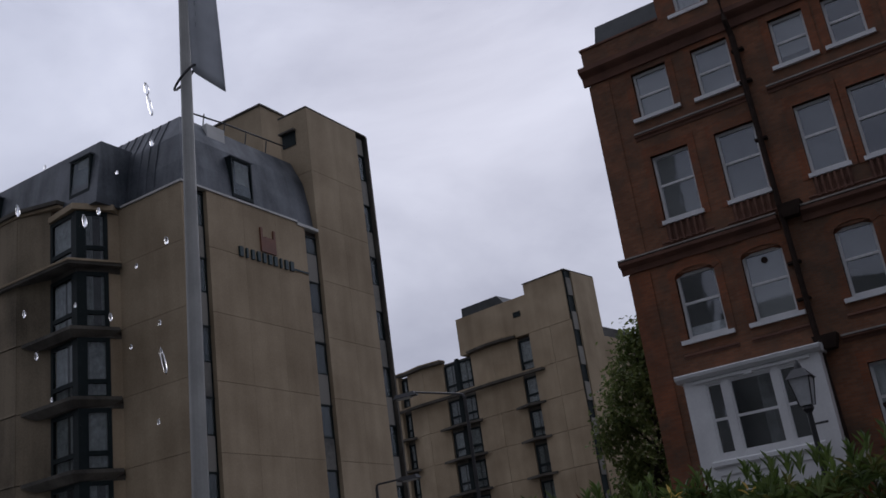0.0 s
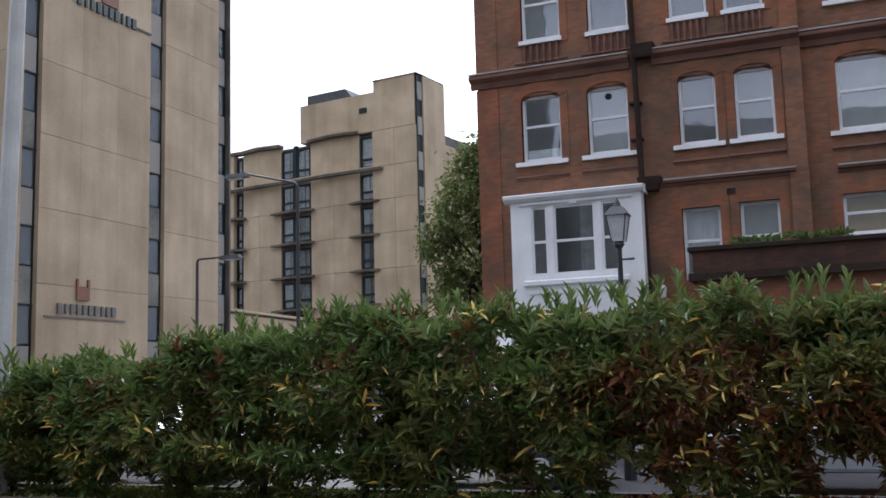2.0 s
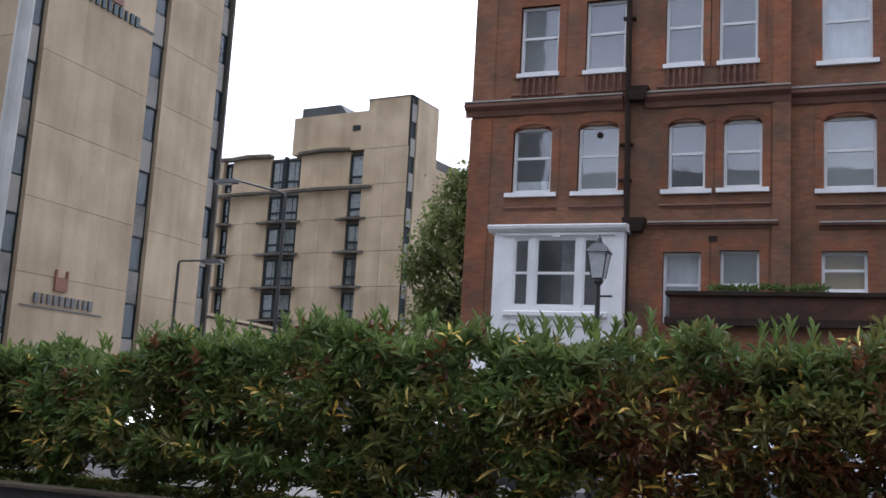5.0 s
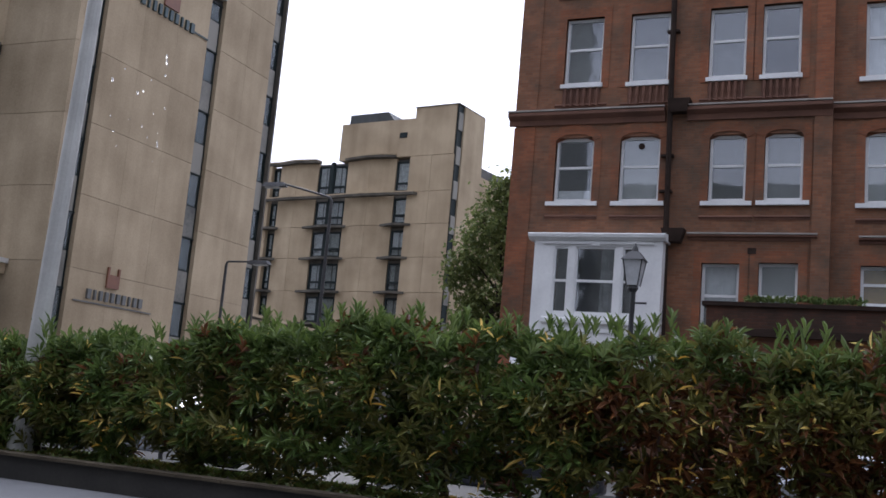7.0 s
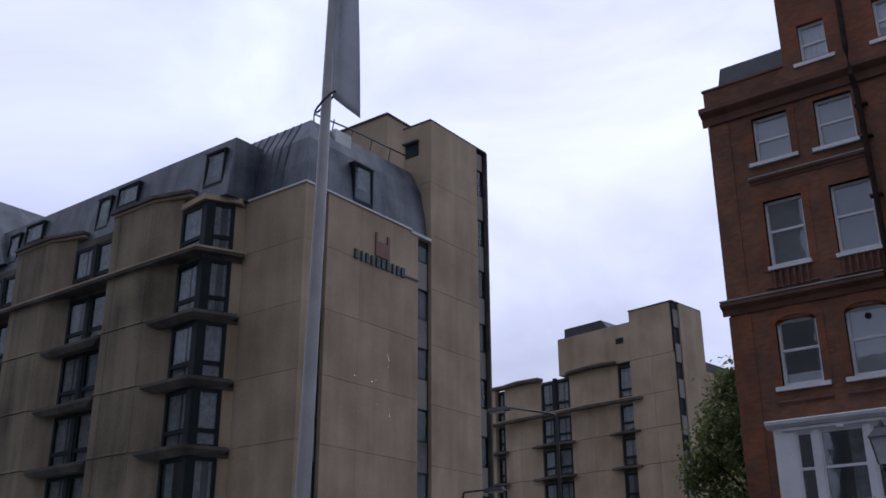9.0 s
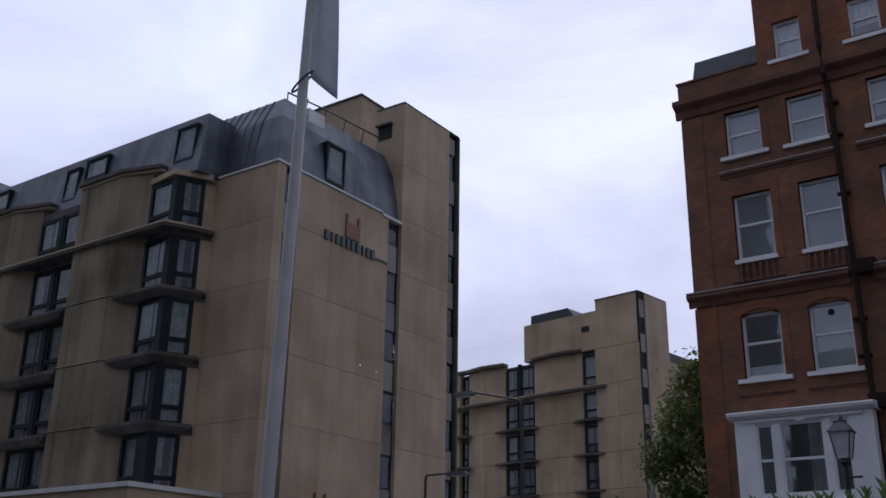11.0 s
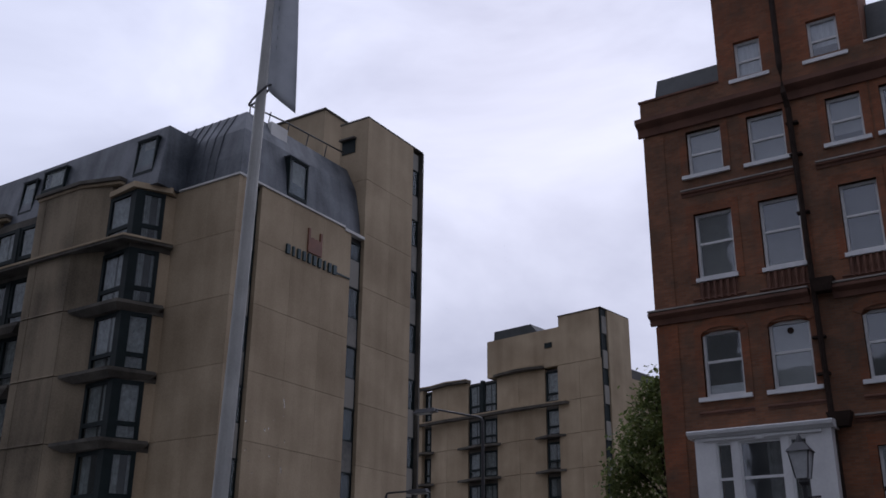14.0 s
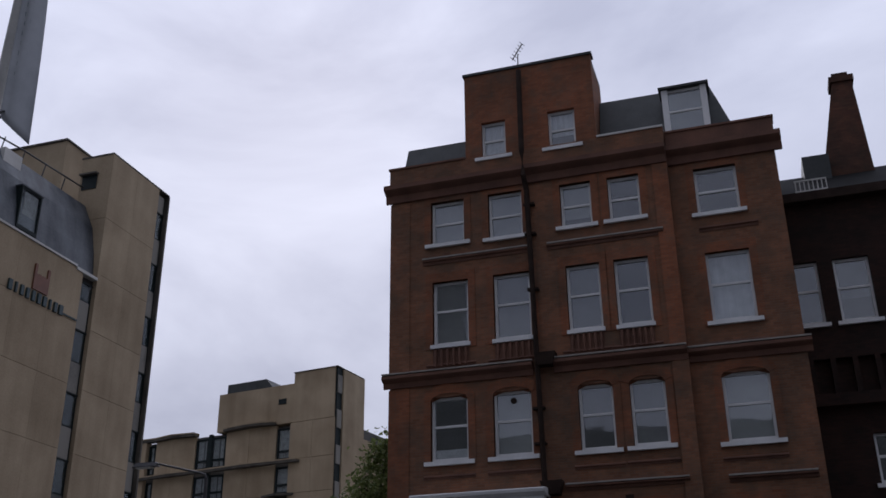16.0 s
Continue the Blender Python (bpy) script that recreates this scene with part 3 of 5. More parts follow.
# drainpipe with hopper heads
drainpipe = part("drainpipe", tube([(-5.66, HOUSE_Y - 0.16, 20.3), (-5.62, HOUSE_Y - 0.42, 17.2), (-5.60, HOUSE_Y - 0.42, 16.3), (-5.58, HOUSE_Y - 0.16, 15.9), (-5.36, HOUSE_Y - 0.16, 0.1)], [0.085] * 5, 8), M_PIPE, brick_house, "dark cast-iron drainpipe")
for zz in (10.25, 6.62):
    part("hopper_head", prism([(-5.46, 26.68), (-5.04, 26.68), (-5.04, 26.995), (-5.46, 26.995)], zz - 0.02, zz + 0.34, [(-5.56, 26.62), (-4.94, 26.62), (-4.94, 26.995), (-5.56, 26.995)]), M_PIPE, drainpipe)
for zz in (15.4, 14.4, 12.6, 9.0, 8.0):
    part("pipe_bracket", boxes((-5.70, -5.36, HOUSE_Y - 0.19, HOUSE_Y - 0.003, zz, zz + 0.06)), M_PIPE, drainpipe)
# mansard roofs and dormer
part("mansard_roof", prism([(-9.9, 27.42), (-7.56, 27.42), (-7.56, 31), (-9.9, 31)], 17.06, 18.66, [(-9.85, 27.95), (-7.56, 27.95), (-7.56, 30), (-9.85, 30)]), M_ROOF, brick_house, "dark slate mansard roof")
part("mansard_roof", prism([(-3.31, 27.5), (0.9, 27.7), (0.9, 31), (-3.31, 31)], 17.06, 19.45, [(-3.31, 28.3), (0.18, 28.35), (0.18, 30), (-3.31, 30)]), M_ROOF, brick_house, "dark slate mansard roof")
dormer = part("dormer", boxes((-1.27, 0.11, 27.55, 28.3, 17.36, 17.446)), M_WHITE, brick_house, "white timber dormer on the slate roof")
for dx in (-1.27, -0.08):
    part("dormer_cheek", boxes((dx, dx + 0.19, 27.55, 28.3, 17.45, 19.03)), M_WHITE, dormer)
part("dormer_roof", boxes((-1.35, 0.19, 27.45, 28.5, 19.034, 19.11)), M_ROOF, dormer)
for z0, z1 in ((18.22, 18.28), (17.45, 17.53), (18.95, 19.03)):
    part("dormer_rail", boxes((-1.08, -0.08, 27.62, 27.70, z0, z1)), M_WHITE, dormer)
part("pane", boxes((-1.08, -0.08, 27.655, 27.665, 17.53, 18.22)), M_GLASS, dormer)
part("pane", boxes((-1.08, -0.08, 27.645, 27.655, 18.28, 18.95)), M_GLASS, dormer)
part("dormer_blind", boxes((-1.08, -0.08, 27.80, 27.82, 17.45, 18.98)), M_BLIND, dormer)
# roof aerial
aerial = thing("roof_aerial", "thin metal television aerial on the gable coping", "aerial")
part("mast", tube([(-5.72, 27.1, 20.58), (-5.71, 27.1, 21.12)], [0.022, 0.018], 6), M_BLACK, aerial)
part("boom", tube([(-5.90, 27.1, 20.94), (-5.55, 27.1, 21.50)], [0.022, 0.018], 6), M_BLACK, aerial)
for i in range(6):
    ax, az = -5.88 + 0.33 * i / 5, 20.97 + 0.53 * i / 5
    part("element", tube([(ax - 0.07, 27.02, az + 0.045), (ax + 0.07, 27.18, az - 0.045)], [0.010, 0.010], 5), M_BLACK, aerial)
# white bay window
bay = part("bay_window", facade(-9.0, -5.42, 3.0, 6.54, 26.4, 0.14, [(-8.42, -7.99, 4.5, 6.38), (-7.80, -6.68, 4.5, 6.38), (-6.50, -6.04, 4.5, 6.38)]), M_WHITE, brick_house, "white painted projecting bay window with three sashes")
part("bay_side", boxes((-9.0, -8.86, 26.544, 26.99, 3.0, 6.54)), M_WHITE, bay)
part("bay_side", boxes((-5.56, -5.42, 26.544, 26.99, 3.0, 6.54)), M_WHITE, bay)
bm = bmesh.new()
add_profile_x(bm, [(26.99, 6.544), (26.36, 6.544), (26.33, 6.58), (26.24, 6.62), (26.22, 6.70), (26.25, 6.73), (26.99, 6.80)], -9.16, -5.34)
part("bay_cornice", bm, M_WHITE, bay)
bm = bmesh.new()
add_profile_x(bm, [(26.398, 6.44), (26.34, 6.44), (26.33, 6.50), (26.398, 6.52)], -8.75, -5.66)
part("moulding", bm, M_WHITE, bay)
bm = bmesh.new()
add_profile_x(bm, [(26.398, 4.22), (26.30, 4.26), (26.30, 4.36), (26.398, 4.40)], -8.66, -5.80)
part("bay_sill", bm, M_WHITE, bay)
part("apron", boxes((-8.55, -7.2, 26.36, 26.398, 4.02, 4.10), (-7.05, -5.95, 26.36, 26.398, 4.02, 4.10)), M_WHITE, bay)
for x0, x1 in ((-8.42, -7.99), (-7.80, -6.68), (-6.50, -6.04)):
    sash = part("sash", boxes((x0, x0 + 0.05, 26.44, 26.52, 4.5, 6.38), (x1 - 0.05, x1, 26.44, 26.52, 4.5, 6.38), (x0 + 0.05, x1 - 0.05, 26.44, 26.52, 5.39, 5.46), (x0 + 0.05, x1 - 0.05, 26.44, 26.52, 4.5, 4.58), (x0 + 0.05, x1 - 0.05, 26.44, 26.52, 6.32, 6.38)), M_WHITE, bay)
    part("pane", boxes((x0 + 0.05, x1 - 0.05, 26.475, 26.485, 4.58, 5.39)), M_GLASS, bay)
    part("pane", boxes((x0 + 0.05, x1 - 0.05, 26.465, 26.475, 5.46, 6.32)), M_GLASS, bay)
for cx in (-6.86, -7.06):
    bm = bmesh.new()
    rows = []
    for i in range(13):
        xx = cx + 0.34 * (i / 12 - 0.3)
        yy = 26.75 + 0.03 * math.sin(i * 2.1)
        rows.append((bm.verts.new((xx + 0.05 * math.sin(i), yy, 4.45)), bm.verts.new((xx, yy, 6.36))))
    for a, b in zip(rows, rows[1:]):
        bm.faces.new((a[0], b[0], b[1], a[1]))
    part("curtain", bm, M_DRAPE, bay, "pale grey drawn-back curtain")
part("keystone", boxes((-7.34, -7.14, 26.33, 26.398, 6.385, 6.438)), M_WHITE, bay)
part("bay_floor", boxes((-8.86, -5.56, 26.55, 26.98, 3.0, 3.2)), M_INSIDE, bay)
# entrance steps wall below the bay, brick terrace with planting
part("stair_cheek", prism([(-9.3, 25.0), (-8.9, 25.0), (-8.9, 26.38), (-9.3, 26.38)], 0.13, 3.2, [(-9.3, 25.9), (-8.9, 25.9), (-8.9, 26.38), (-9.3, 26.38)]), M_WHITE, brick_house, "white painted stair cheek")
terrace = part("terrace", boxes((-3.85, 3.6, 24.5, 24.85, 0.13, 3.92), (-3.85, -3.5, 24.854, 26.99, 0.13, 3.92)), M_RED, brick_house, "red brick entrance storey with a roof terrace")
part("terrace_parapet", boxes((-3.90, 3.6, 24.42, 24.72, 4.10, 4.62), (-3.90, -3.55, 24.724, 26.99, 4.10, 4.62)), M_TERRACE, terrace)
part("terrace_cornice", boxes((-4.0, 3.6, 24.30, 24.9, 3.924, 4.096), (-4.0, -3.5, 24.904, 26.99, 3.924, 4.096)), M_PIPE, terrace)
part("terrace_coping", boxes((-4.0, 3.6, 24.34, 24.80, 4.624, 4.72), (-4.0, -3.5, 24.804, 26.99, 4.624, 4.72)), M_PIPE, terrace)
part("terrace_floor", boxes((-3.49, 3.6, 24.86, 26.98, 3.6, 3.9)), M_PAVING, terrace)
part("wall_light", tube([(-5.05, 26.8, 3.75), (-5.05, 26.8, 4.02), (-5.05, 26.8, 4.10)], [0.08, 0.10, 0.04], 8), M_COPING, brick_house, "small pale bulkhead lamp")
part("vent_brick", boxes((-3.32, -3.10, 26.975, 26.998, 6.34, 6.50)), M_PIPE, brick_house)

# ---- darker neighbouring building ----
NB = 30.0
M_DARKSLATE = surface("near_black_slate", (0.006, 0.006, 0.006), (0.016, 0.016, 0.016), 1.5, 14, 0.8, 0.4, spec=0.15)
neighbour = thing("brick_building", "dark brown brick building with slate roof, gabled dormer and tall chimney", "house")
nb_rows = [(2.15, 0.9, 11.66, 13.65), (3.55, 1.02, 11.66, 13.65), (5.95, 1.02, 11.66, 13.65), (8.4, 1.02, 11.66, 13.75), (3.8, 1.0, 6.9, 8.3)]
part("wall", facade(1.5, 22, 0, 15.55, NB, 0.35, [(c - w / 2, c + w / 2, a, b) for c, w, a, b in nb_rows]), M_DARKBRICK, neighbour)
part("wall", boxes((1.5, 22, NB + 10, NB + 10.3, 0, 15.5)), M_DARKBRICK, neighbour)
part("wall", boxes((21.7, 22, NB + 0.36, NB + 9.99, 0, 15.5)), M_DARKBRICK, neighbour)
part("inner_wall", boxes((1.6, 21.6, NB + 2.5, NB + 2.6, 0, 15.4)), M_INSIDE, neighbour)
for c, w, a, b in nb_rows:
    sash_window(neighbour, c, w, a, b, NB, w + 0.25, False, M_GREYSHEET if c == 3.55 else None, "grey net curtain" if c == 3.55 else "", 0.6, 0.0)
part("eaves_board", boxes((1.5, 22, NB - 0.35, NB + 0.3, 15.554, 15.85)), M_PIPE, neighbour)
part("roof", prism([(1.5, NB - 0.2), (22, NB - 0.2), (22, NB + 10.2), (1.5, NB + 10.2)], 15.854, 17.6, [(1.5, NB + 2.2), (22, NB + 2.2), (22, NB + 8), (1.5, NB + 8)]), M_DARKSLATE, neighbour, "dark slate roof")
part("belt_course", boxes((1.5, 22, NB - 0.2, NB - 0.002, 10.5, 10.85)), M_DARKBRICK, neighbour)
part("belt_course", boxes((1.5, 22, NB - 0.3, NB - 0.002, 9.1, 9.45)), M_DARKBRICK, neighbour)
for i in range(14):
    part("bracket", boxes((1.9 + 0.6 * i, 2.05 + 0.6 * i, NB - 0.28, NB - 0.002, 9.46, 10.49)), M_DARKBRICK, neighbour)
chimney = part("chimney", prism([(3.32, NB + 1.7), (5.0, NB + 1.7), (5.0, NB + 2.9), (3.32, NB + 2.9)], 16.9, 20.9, [(4.22, NB + 1.95), (4.86, NB + 1.95), (4.86, NB + 2.65), (4.22, NB + 2.65)]), M_TERRACE, neighbour, "tall tapering brick chimney stack")
part("chimney_cap", boxes((4.14, 4.94, NB + 1.88, NB + 2.72, 20.904, 21.12), (4.26, 4.78, NB + 2.0, NB + 2.6, 21.124, 21.3)), M_TERRACE, chimney)
part("roof_stub", boxes((2.80, 3.65, NB + 1.5, NB + 2.9, 16.9, 18.0)), M_ROOF, neighbour)
bm = bmesh.new()
add_profile_x(bm, [(NB + 0.45, 16.954), (NB + 0.45, 17.15), (NB + 2.6, 17.15), (NB + 2.6, 16.954)], 5.85, 7.35)
ndormer = part("dormer", bm, M_DARKBRICK, neighbour, "small gabled brick dormer")
for nx in (5.95, 7.01):
    part("dormer_cheek", boxes((nx, nx + 0.22, NB + 0.5, NB + 2.4, 16.0, 16.95)), M_DARKBRICK, ndormer)
gp = [(6.15, 17.154), (7.05, 17.154), (6.6, 17.62)]
bm = bmesh.new()
fa = [bm.verts.new((x, NB + 0.45, z)) for x, z in gp]
fb = [bm.verts.new((x, NB + 2.5, z)) for x, z in gp]
bm.faces.new(fa)
bm.faces.new(fb)
for i in range(3):
    bm.faces.new((fa[i], fa[(i + 1) % 3], fb[(i + 1) % 3], fb[i]))
part("dormer_gable", bm, M_DARKBRICK, ndormer)
part("dormer_sash", boxes((6.17, 7.01, NB + 0.6, NB + 0.66, 16.46, 16.52), (6.17, 7.01, NB + 0.5, NB + 0.66, 16.0, 16.08)), M_WHITE, ndormer)
part("pane", boxes((6.17, 7.01, NB + 0.62, NB + 0.63, 16.08, 16.95)), M_GLASS, ndormer)
part("dormer_back", boxes((6.17, 7.01, NB + 0.95, NB + 1.0, 16.0, 16.95)), M_GREYSHEET, ndormer)
guard = part("roof_guard", boxes((2.32, 3.28, NB - 0.30, NB - 0.26, 15.86, 15.92), (2.32, 3.28, NB - 0.30, NB - 0.26, 16.24, 16.28)), M_COPING, neighbour, "white metal guard rail on the roof edge")
for i in range(8):
    part("guard_bar", boxes((2.34 + 0.13 * i, 2.37 + 0.13 * i, NB - 0.295, NB - 0.265, 15.92, 16.24)), M_COPING, guard)

# ---- buff concrete hotel ----
XA, YB = -28.2, 27.45
FLOORS = [5.78, 8.62, 11.45, 14.3, 17.1]
hotel = thing("hotel", "eight-storey buff precast concrete hotel with grey mansard roof", "building")
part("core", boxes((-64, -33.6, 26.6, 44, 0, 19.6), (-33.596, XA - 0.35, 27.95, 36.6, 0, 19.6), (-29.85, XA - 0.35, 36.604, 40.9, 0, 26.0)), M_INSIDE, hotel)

PANEL_GAP = 0.009


def panel_a(y0, y1, z0, z1, x=XA):
    """A cladding panel that faces +x."""
    g = PANEL_GAP
    return part("panel", boxes((x - 0.22, x, y0 + g * 0.35, y1 - g * 0.35, z0 + g, z1 - g)), M_CONC, hotel)


def panel_b(x0, x1, z0, z1, y):
    """A cladding panel that faces -y."""
    g = PANEL_GAP
    return part("panel", boxes((x0 + g * 0.35, x1 - g * 0.35, y, y + 0.22, z0 + g, z1 - g)), M_CONC, hotel)


rows_a = [0.1] + FLOORS + [19.62]
# joint backing behind the panels
part("backing", boxes((XA - 0.15, XA - 0.05, 28.9, 35.08, 0.2, 19.55), (XA - 0.15, XA - 0.05, 36.2, 40.1, 0.2, 26.1), (-31.95, XA - 0.10, YB + 0.05, YB + 0.15, 0.2, 19.55)), M_JOINT, hotel)
for z0, z1 in zip(rows_a, rows_a[1:]):
    panel_a(YB + 0.23, 27.98, z0, z1)
    for y0, y1 in ((28.86, 31.0), (31.0, 33.1), (33.1, 35.12)):
        panel_a(y0, y1, z0, z1)
    panel_b(-31.98, -29.95, z0, z1, YB)
    panel_b(-29.95, XA, z0, z1, YB)
for z0, z1 in zip(rows_a[:-1] + [19.9, 22.8], rows_a[1:-1] + [19.9, 22.8, 26.25]):
    panel_a(36.15, 38.2, z0, z1)
    panel_a(38.2, 40.15, z0, z1)
for x0, x1 in ((-30.0, XA),):
    for z0, z1 in ((19.7, 22.8), (22.8, 26.25)):
        panel_b(x0, x1, z0, z1, 36.12)
part("tower_side", boxes((-30.0, -29.86, 36.35, 41.0, 19.6, 26.25)), M_CONC, hotel)
part("tower_roof", boxes((-30.05, XA, 36.10, 41.1, 26.254, 26.34)), M_CONC_DK, hotel)
part("tower_window", boxes((-29.85, -29.0, 36.08, 36.118, 24.5, 25.25)), M_FRAME, hotel)
part("tower_hood", boxes((-29.95, -28.95, 35.9, 36.118, 25.254, 25.34)), M_CONC_DK, hotel)
upper = part("plant_room", boxes((-46, -32.35, 37.5, 46, 19.6, 28.55)), M_CONC, hotel, "taller concrete plant room behind the roof")
part("plant_room_coping", boxes((-46.1, -32.28, 37.42, 46.1, 28.554, 28.66)), M_CONC_DK, upper)


def glazed_strip(y0, y1, z_top, offset):
    """A recessed upright strip of dark windows and paler spandrels."""
    strip = part("glazed_strip", boxes((XA - 0.30, XA - 0.20, y0, y1, 0.1, z_top)), M_FRAME, hotel, "upright strip of dark glass and grey spandrels")
    z = offset
    while z < z_top - 0.3:
        a, b = z + 0.05, min(z + 1.42, z_top - 0.05)
        part("pane", boxes((XA - 0.19, XA - 0.17, y0 + 0.10, y1 - 0.12, a, b)), M_GLASS_DK, strip)
        part("transom", boxes((XA - 0.19, XA - 0.12, y0 + 0.04, y1 - 0.04, b, b + 0.06)), M_FRAME, strip)
        c, e = b + 0.08, min(z + 2.86, z_top - 0.05)
        if e > c:
            part("spandrel", boxes((XA - 0.19, XA - 0.14, y0 + 0.08, y1 - 0.16, c, e)), M_SPAN, strip)
        z += 2.9
    return strip


glazed_strip(27.99, 28.85, 19.5, 0.6)
glazed_strip(35.13, 36.14, 19.2, 0.95)
glazed_strip(40.16, 41.0, 26.1, 0.4)
part("end_fin", boxes((XA - 0.3, XA + 0.03, 41.0, 41.12, 0, 26.25)), M_CONC_DK, hotel)

# parapet copings and mansard
part("coping", boxes((-32.0, XA + 0.06, YB - 0.06, YB + 0.30, 19.63, 19.72), (XA - 0.25, XA + 0.06, YB + 0.304, 34.6, 19.63, 19.72)), M_COPING, hotel)
part("coping", prism([(XA - 0.25, 34.604), (XA + 0.06, 34.604), (XA + 0.06, 36.1), (XA - 0.25, 36.1)], 19.50, 19.64), M_COPING, hotel)
mansard_prof = [(0.0, 19.73), (0.14, 20.9), (0.42, 22.3), (1.05, 23.6)]
bm = bmesh.new()
rings = []
for inset, z in mansard_prof:
    rings.append([bm.verts.new(p) for p in ((-33.5, YB + 0.25 + inset * 1.05, z), (XA - 0.22 - inset, YB + 0.25 + inset * 1.05, z), (XA - 0.22 - inset, 36.1, z), (-33.5, 36.1, z))])
for r0, r1 in zip(rings, rings[1:]):
    for k in range(4):
        bm.faces.new((r0[k], r0[(k + 1) % 4], r1[(k + 1) % 4], r1[k]))
bm.faces.new(rings[-1])
mansard = part("mansard_roof", bm, M_SLATE, hotel, "curved grey lead-clad mansard roof")
# standing seams
for i in range(9):
    sx = -33.2 + 0.52 * i
    if sx < -30.0:
        part("roof_seam", tube([(sx, YB + 0.235, 19.75), (sx, YB + 0.235 + 0.147, 20.9), (sx, YB + 0.235 + 0.441, 22.3), (sx, YB + 0.235 + 1.10, 23.6)], [0.03] * 4, 5), M_SLATE, mansard)
# roof rail
rail = part("roof_rail", tube([(-29.5, 29.0, 23.56), (-29.5, 29.0, 24.0), (-29.5, 31.6, 24.25), (-29.3, 35.6, 24.30)], [0.04] * 4, 6), M_BLACK, hotel)
for yy in (30.3, 31.6, 33.0, 34.4):
    part("rail_post", tube([(-29.62, yy, 23.45), (-29.45, yy, 24.25)], [0.03, 0.03], 6), M_BLACK, rail)


def roof_window(parent, m, w, h, depth):
    """A dark-framed window box on a roof slope; local -y is outward."""
    e, f = w / 2 + 0.07, w / 2
    body = part("dormer_box", boxes((-e, -f, 0, depth, -0.1, h + 0.08), (f, e, 0, depth, -0.1, h + 0.08), (-f, f, 0, depth, h, h + 0.08), (-f, f, 0, depth, -0.1, 0.06), (-f, f, 0.30, depth, 0.06, h)), M_FRAME, parent, "dark framed roof window")
    body.matrix_world = m
    for nm, b, mt in (("pane", (-f, f, 0.05, 0.06, 0.06, h), M_GLASS_DK), ("curtain", (-f + w * 0.26, f - 0.03, 0.14, 0.16, 0.08, h - 0.02), M_DRAPE), ("dormer_roof", (-e - 0.05, e + 0.05, -0.04, depth, h + 0.084, h + 0.13), M_SLATE)):
        part(nm, boxes(b), mt, body)
    return body


roof_window(hotel, pose(XA - 0.20, 31.35, 20.05, 0, 0, 90), 1.15, 1.75, 0.9)
part("roof_hatch", boxes((-29.4, -29.15, 30.1, 31.2, 22.9, 23.6)), M_COPING, mansard)

# projecting wing with corner windows
wing_rows = [5.78, 8.62, 11.45, 14.3, 17.1]


def ledge(pts, z):
    c = Vector((sum(p[0] for p in pts) / len(pts), sum(p[1] for p in pts) / len(pts)))
    low = [tuple(c + (Vector(p) - c) * 0.74) for p in pts]
    bm = prism(low, z - 0.40, z - 0.14, pts)
    add_prism(bm, pts, z - 0.139, z)
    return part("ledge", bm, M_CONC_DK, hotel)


def curtain_sheet(p0, p1, z0, z1, k=9):
    bm = bmesh.new()
    rows = []
    d = Vector((p1[0] - p0[0], p1[1] - p0[1]))
    nrm = Vector((-d.y, d.x)).normalized()
    for i in range(k + 1):
        p = Vector(p0) + d * (i / k) + nrm * 0.03 * math.sin(i * 2.3)
        rows.append((bm.verts.new((p.x, p.y, z0)), bm.verts.new((p.x, p.y, z1))))
    for a, b in zip(rows, rows[1:]):
        bm.faces.new((a[0], b[0], b[1], a[1]))
    return bm


def slab(p0, p1, thick, z0, z1):
    """An upright slab between two plan points."""
    d = Vector((p1[0] - p0[0], p1[1] - p0[1])).normalized()
    nrm = Vector((-d.y, d.x)) * thick / 2
    a, b = Vector(p0), Vector(p1)
    return prism([tuple(a - nrm), tuple(b - nrm), tuple(b + nrm), tuple(a + nrm)], z0, z1)


def hotel_window(p0, p1, z0, z1, seed, house=None):
    """A dark-framed window between plan points, with a low transom and curtains."""
    rnd = random.Random(seed)
    a, b = Vector(p0), Vector(p1)
    d = (b - a).normalized()
    inn = Vector((-d.y, d.x))
    bm = slab(tuple(a), tuple(a + d * 0.17), 0.12, z0, z1)
    for q0, q1, za, zb in ((b - d * 0.17, b, z0, z1), (a + d * 0.1, b - d * 0.1, z0, z0 + 0.09), (a + d * 0.1, b - d * 0.1, z1 - 0.16, z1), (a + d * 0.1, b - d * 0.1, z0 + 0.56, z0 + 0.74)):
        nn = Vector((-(q1 - q0).y, (q1 - q0).x)).normalized() * 0.06
        add_prism(bm, [tuple(q0 - nn), tuple(q1 - nn), tuple(q1 + nn), tuple(q0 + nn)], za, zb)
    win = part("window", bm, M_FRAME, house or hotel, "dark green framed window with pale curtains")
    part("pane", slab(tuple(a + d * 0.1), tuple(b - d * 0.1), 0.012, z0 + 0.74, z1 - 0.12), M_GLASS_DK, win)
    part("pane", slab(tuple(a + d * 0.1), tuple(b - d * 0.1), 0.012, z0 + 0.09, z0 + 0.62), M_GLASS_DK, win)
    c0, c1 = a + d * 0.1 + inn * 0.12, b - d * 0.1 + inn * 0.12
    for lo, hi in rnd.choice((((0.0, 1.0),), ((0.02, 0.98),), ((0.0, 0.46), (0.58, 1.0)), ((0.05, 0.52), (0.66, 0.98)), ((0.10, 0.45), (0.80, 1.0)))):
        part("curtain", curtain_sheet(tuple(c0.lerp(c1, lo)), tuple(c0.lerp(c1, hi)), z0 + 0.1, z1 - 0.1), M_DRAPE, win)
    return win


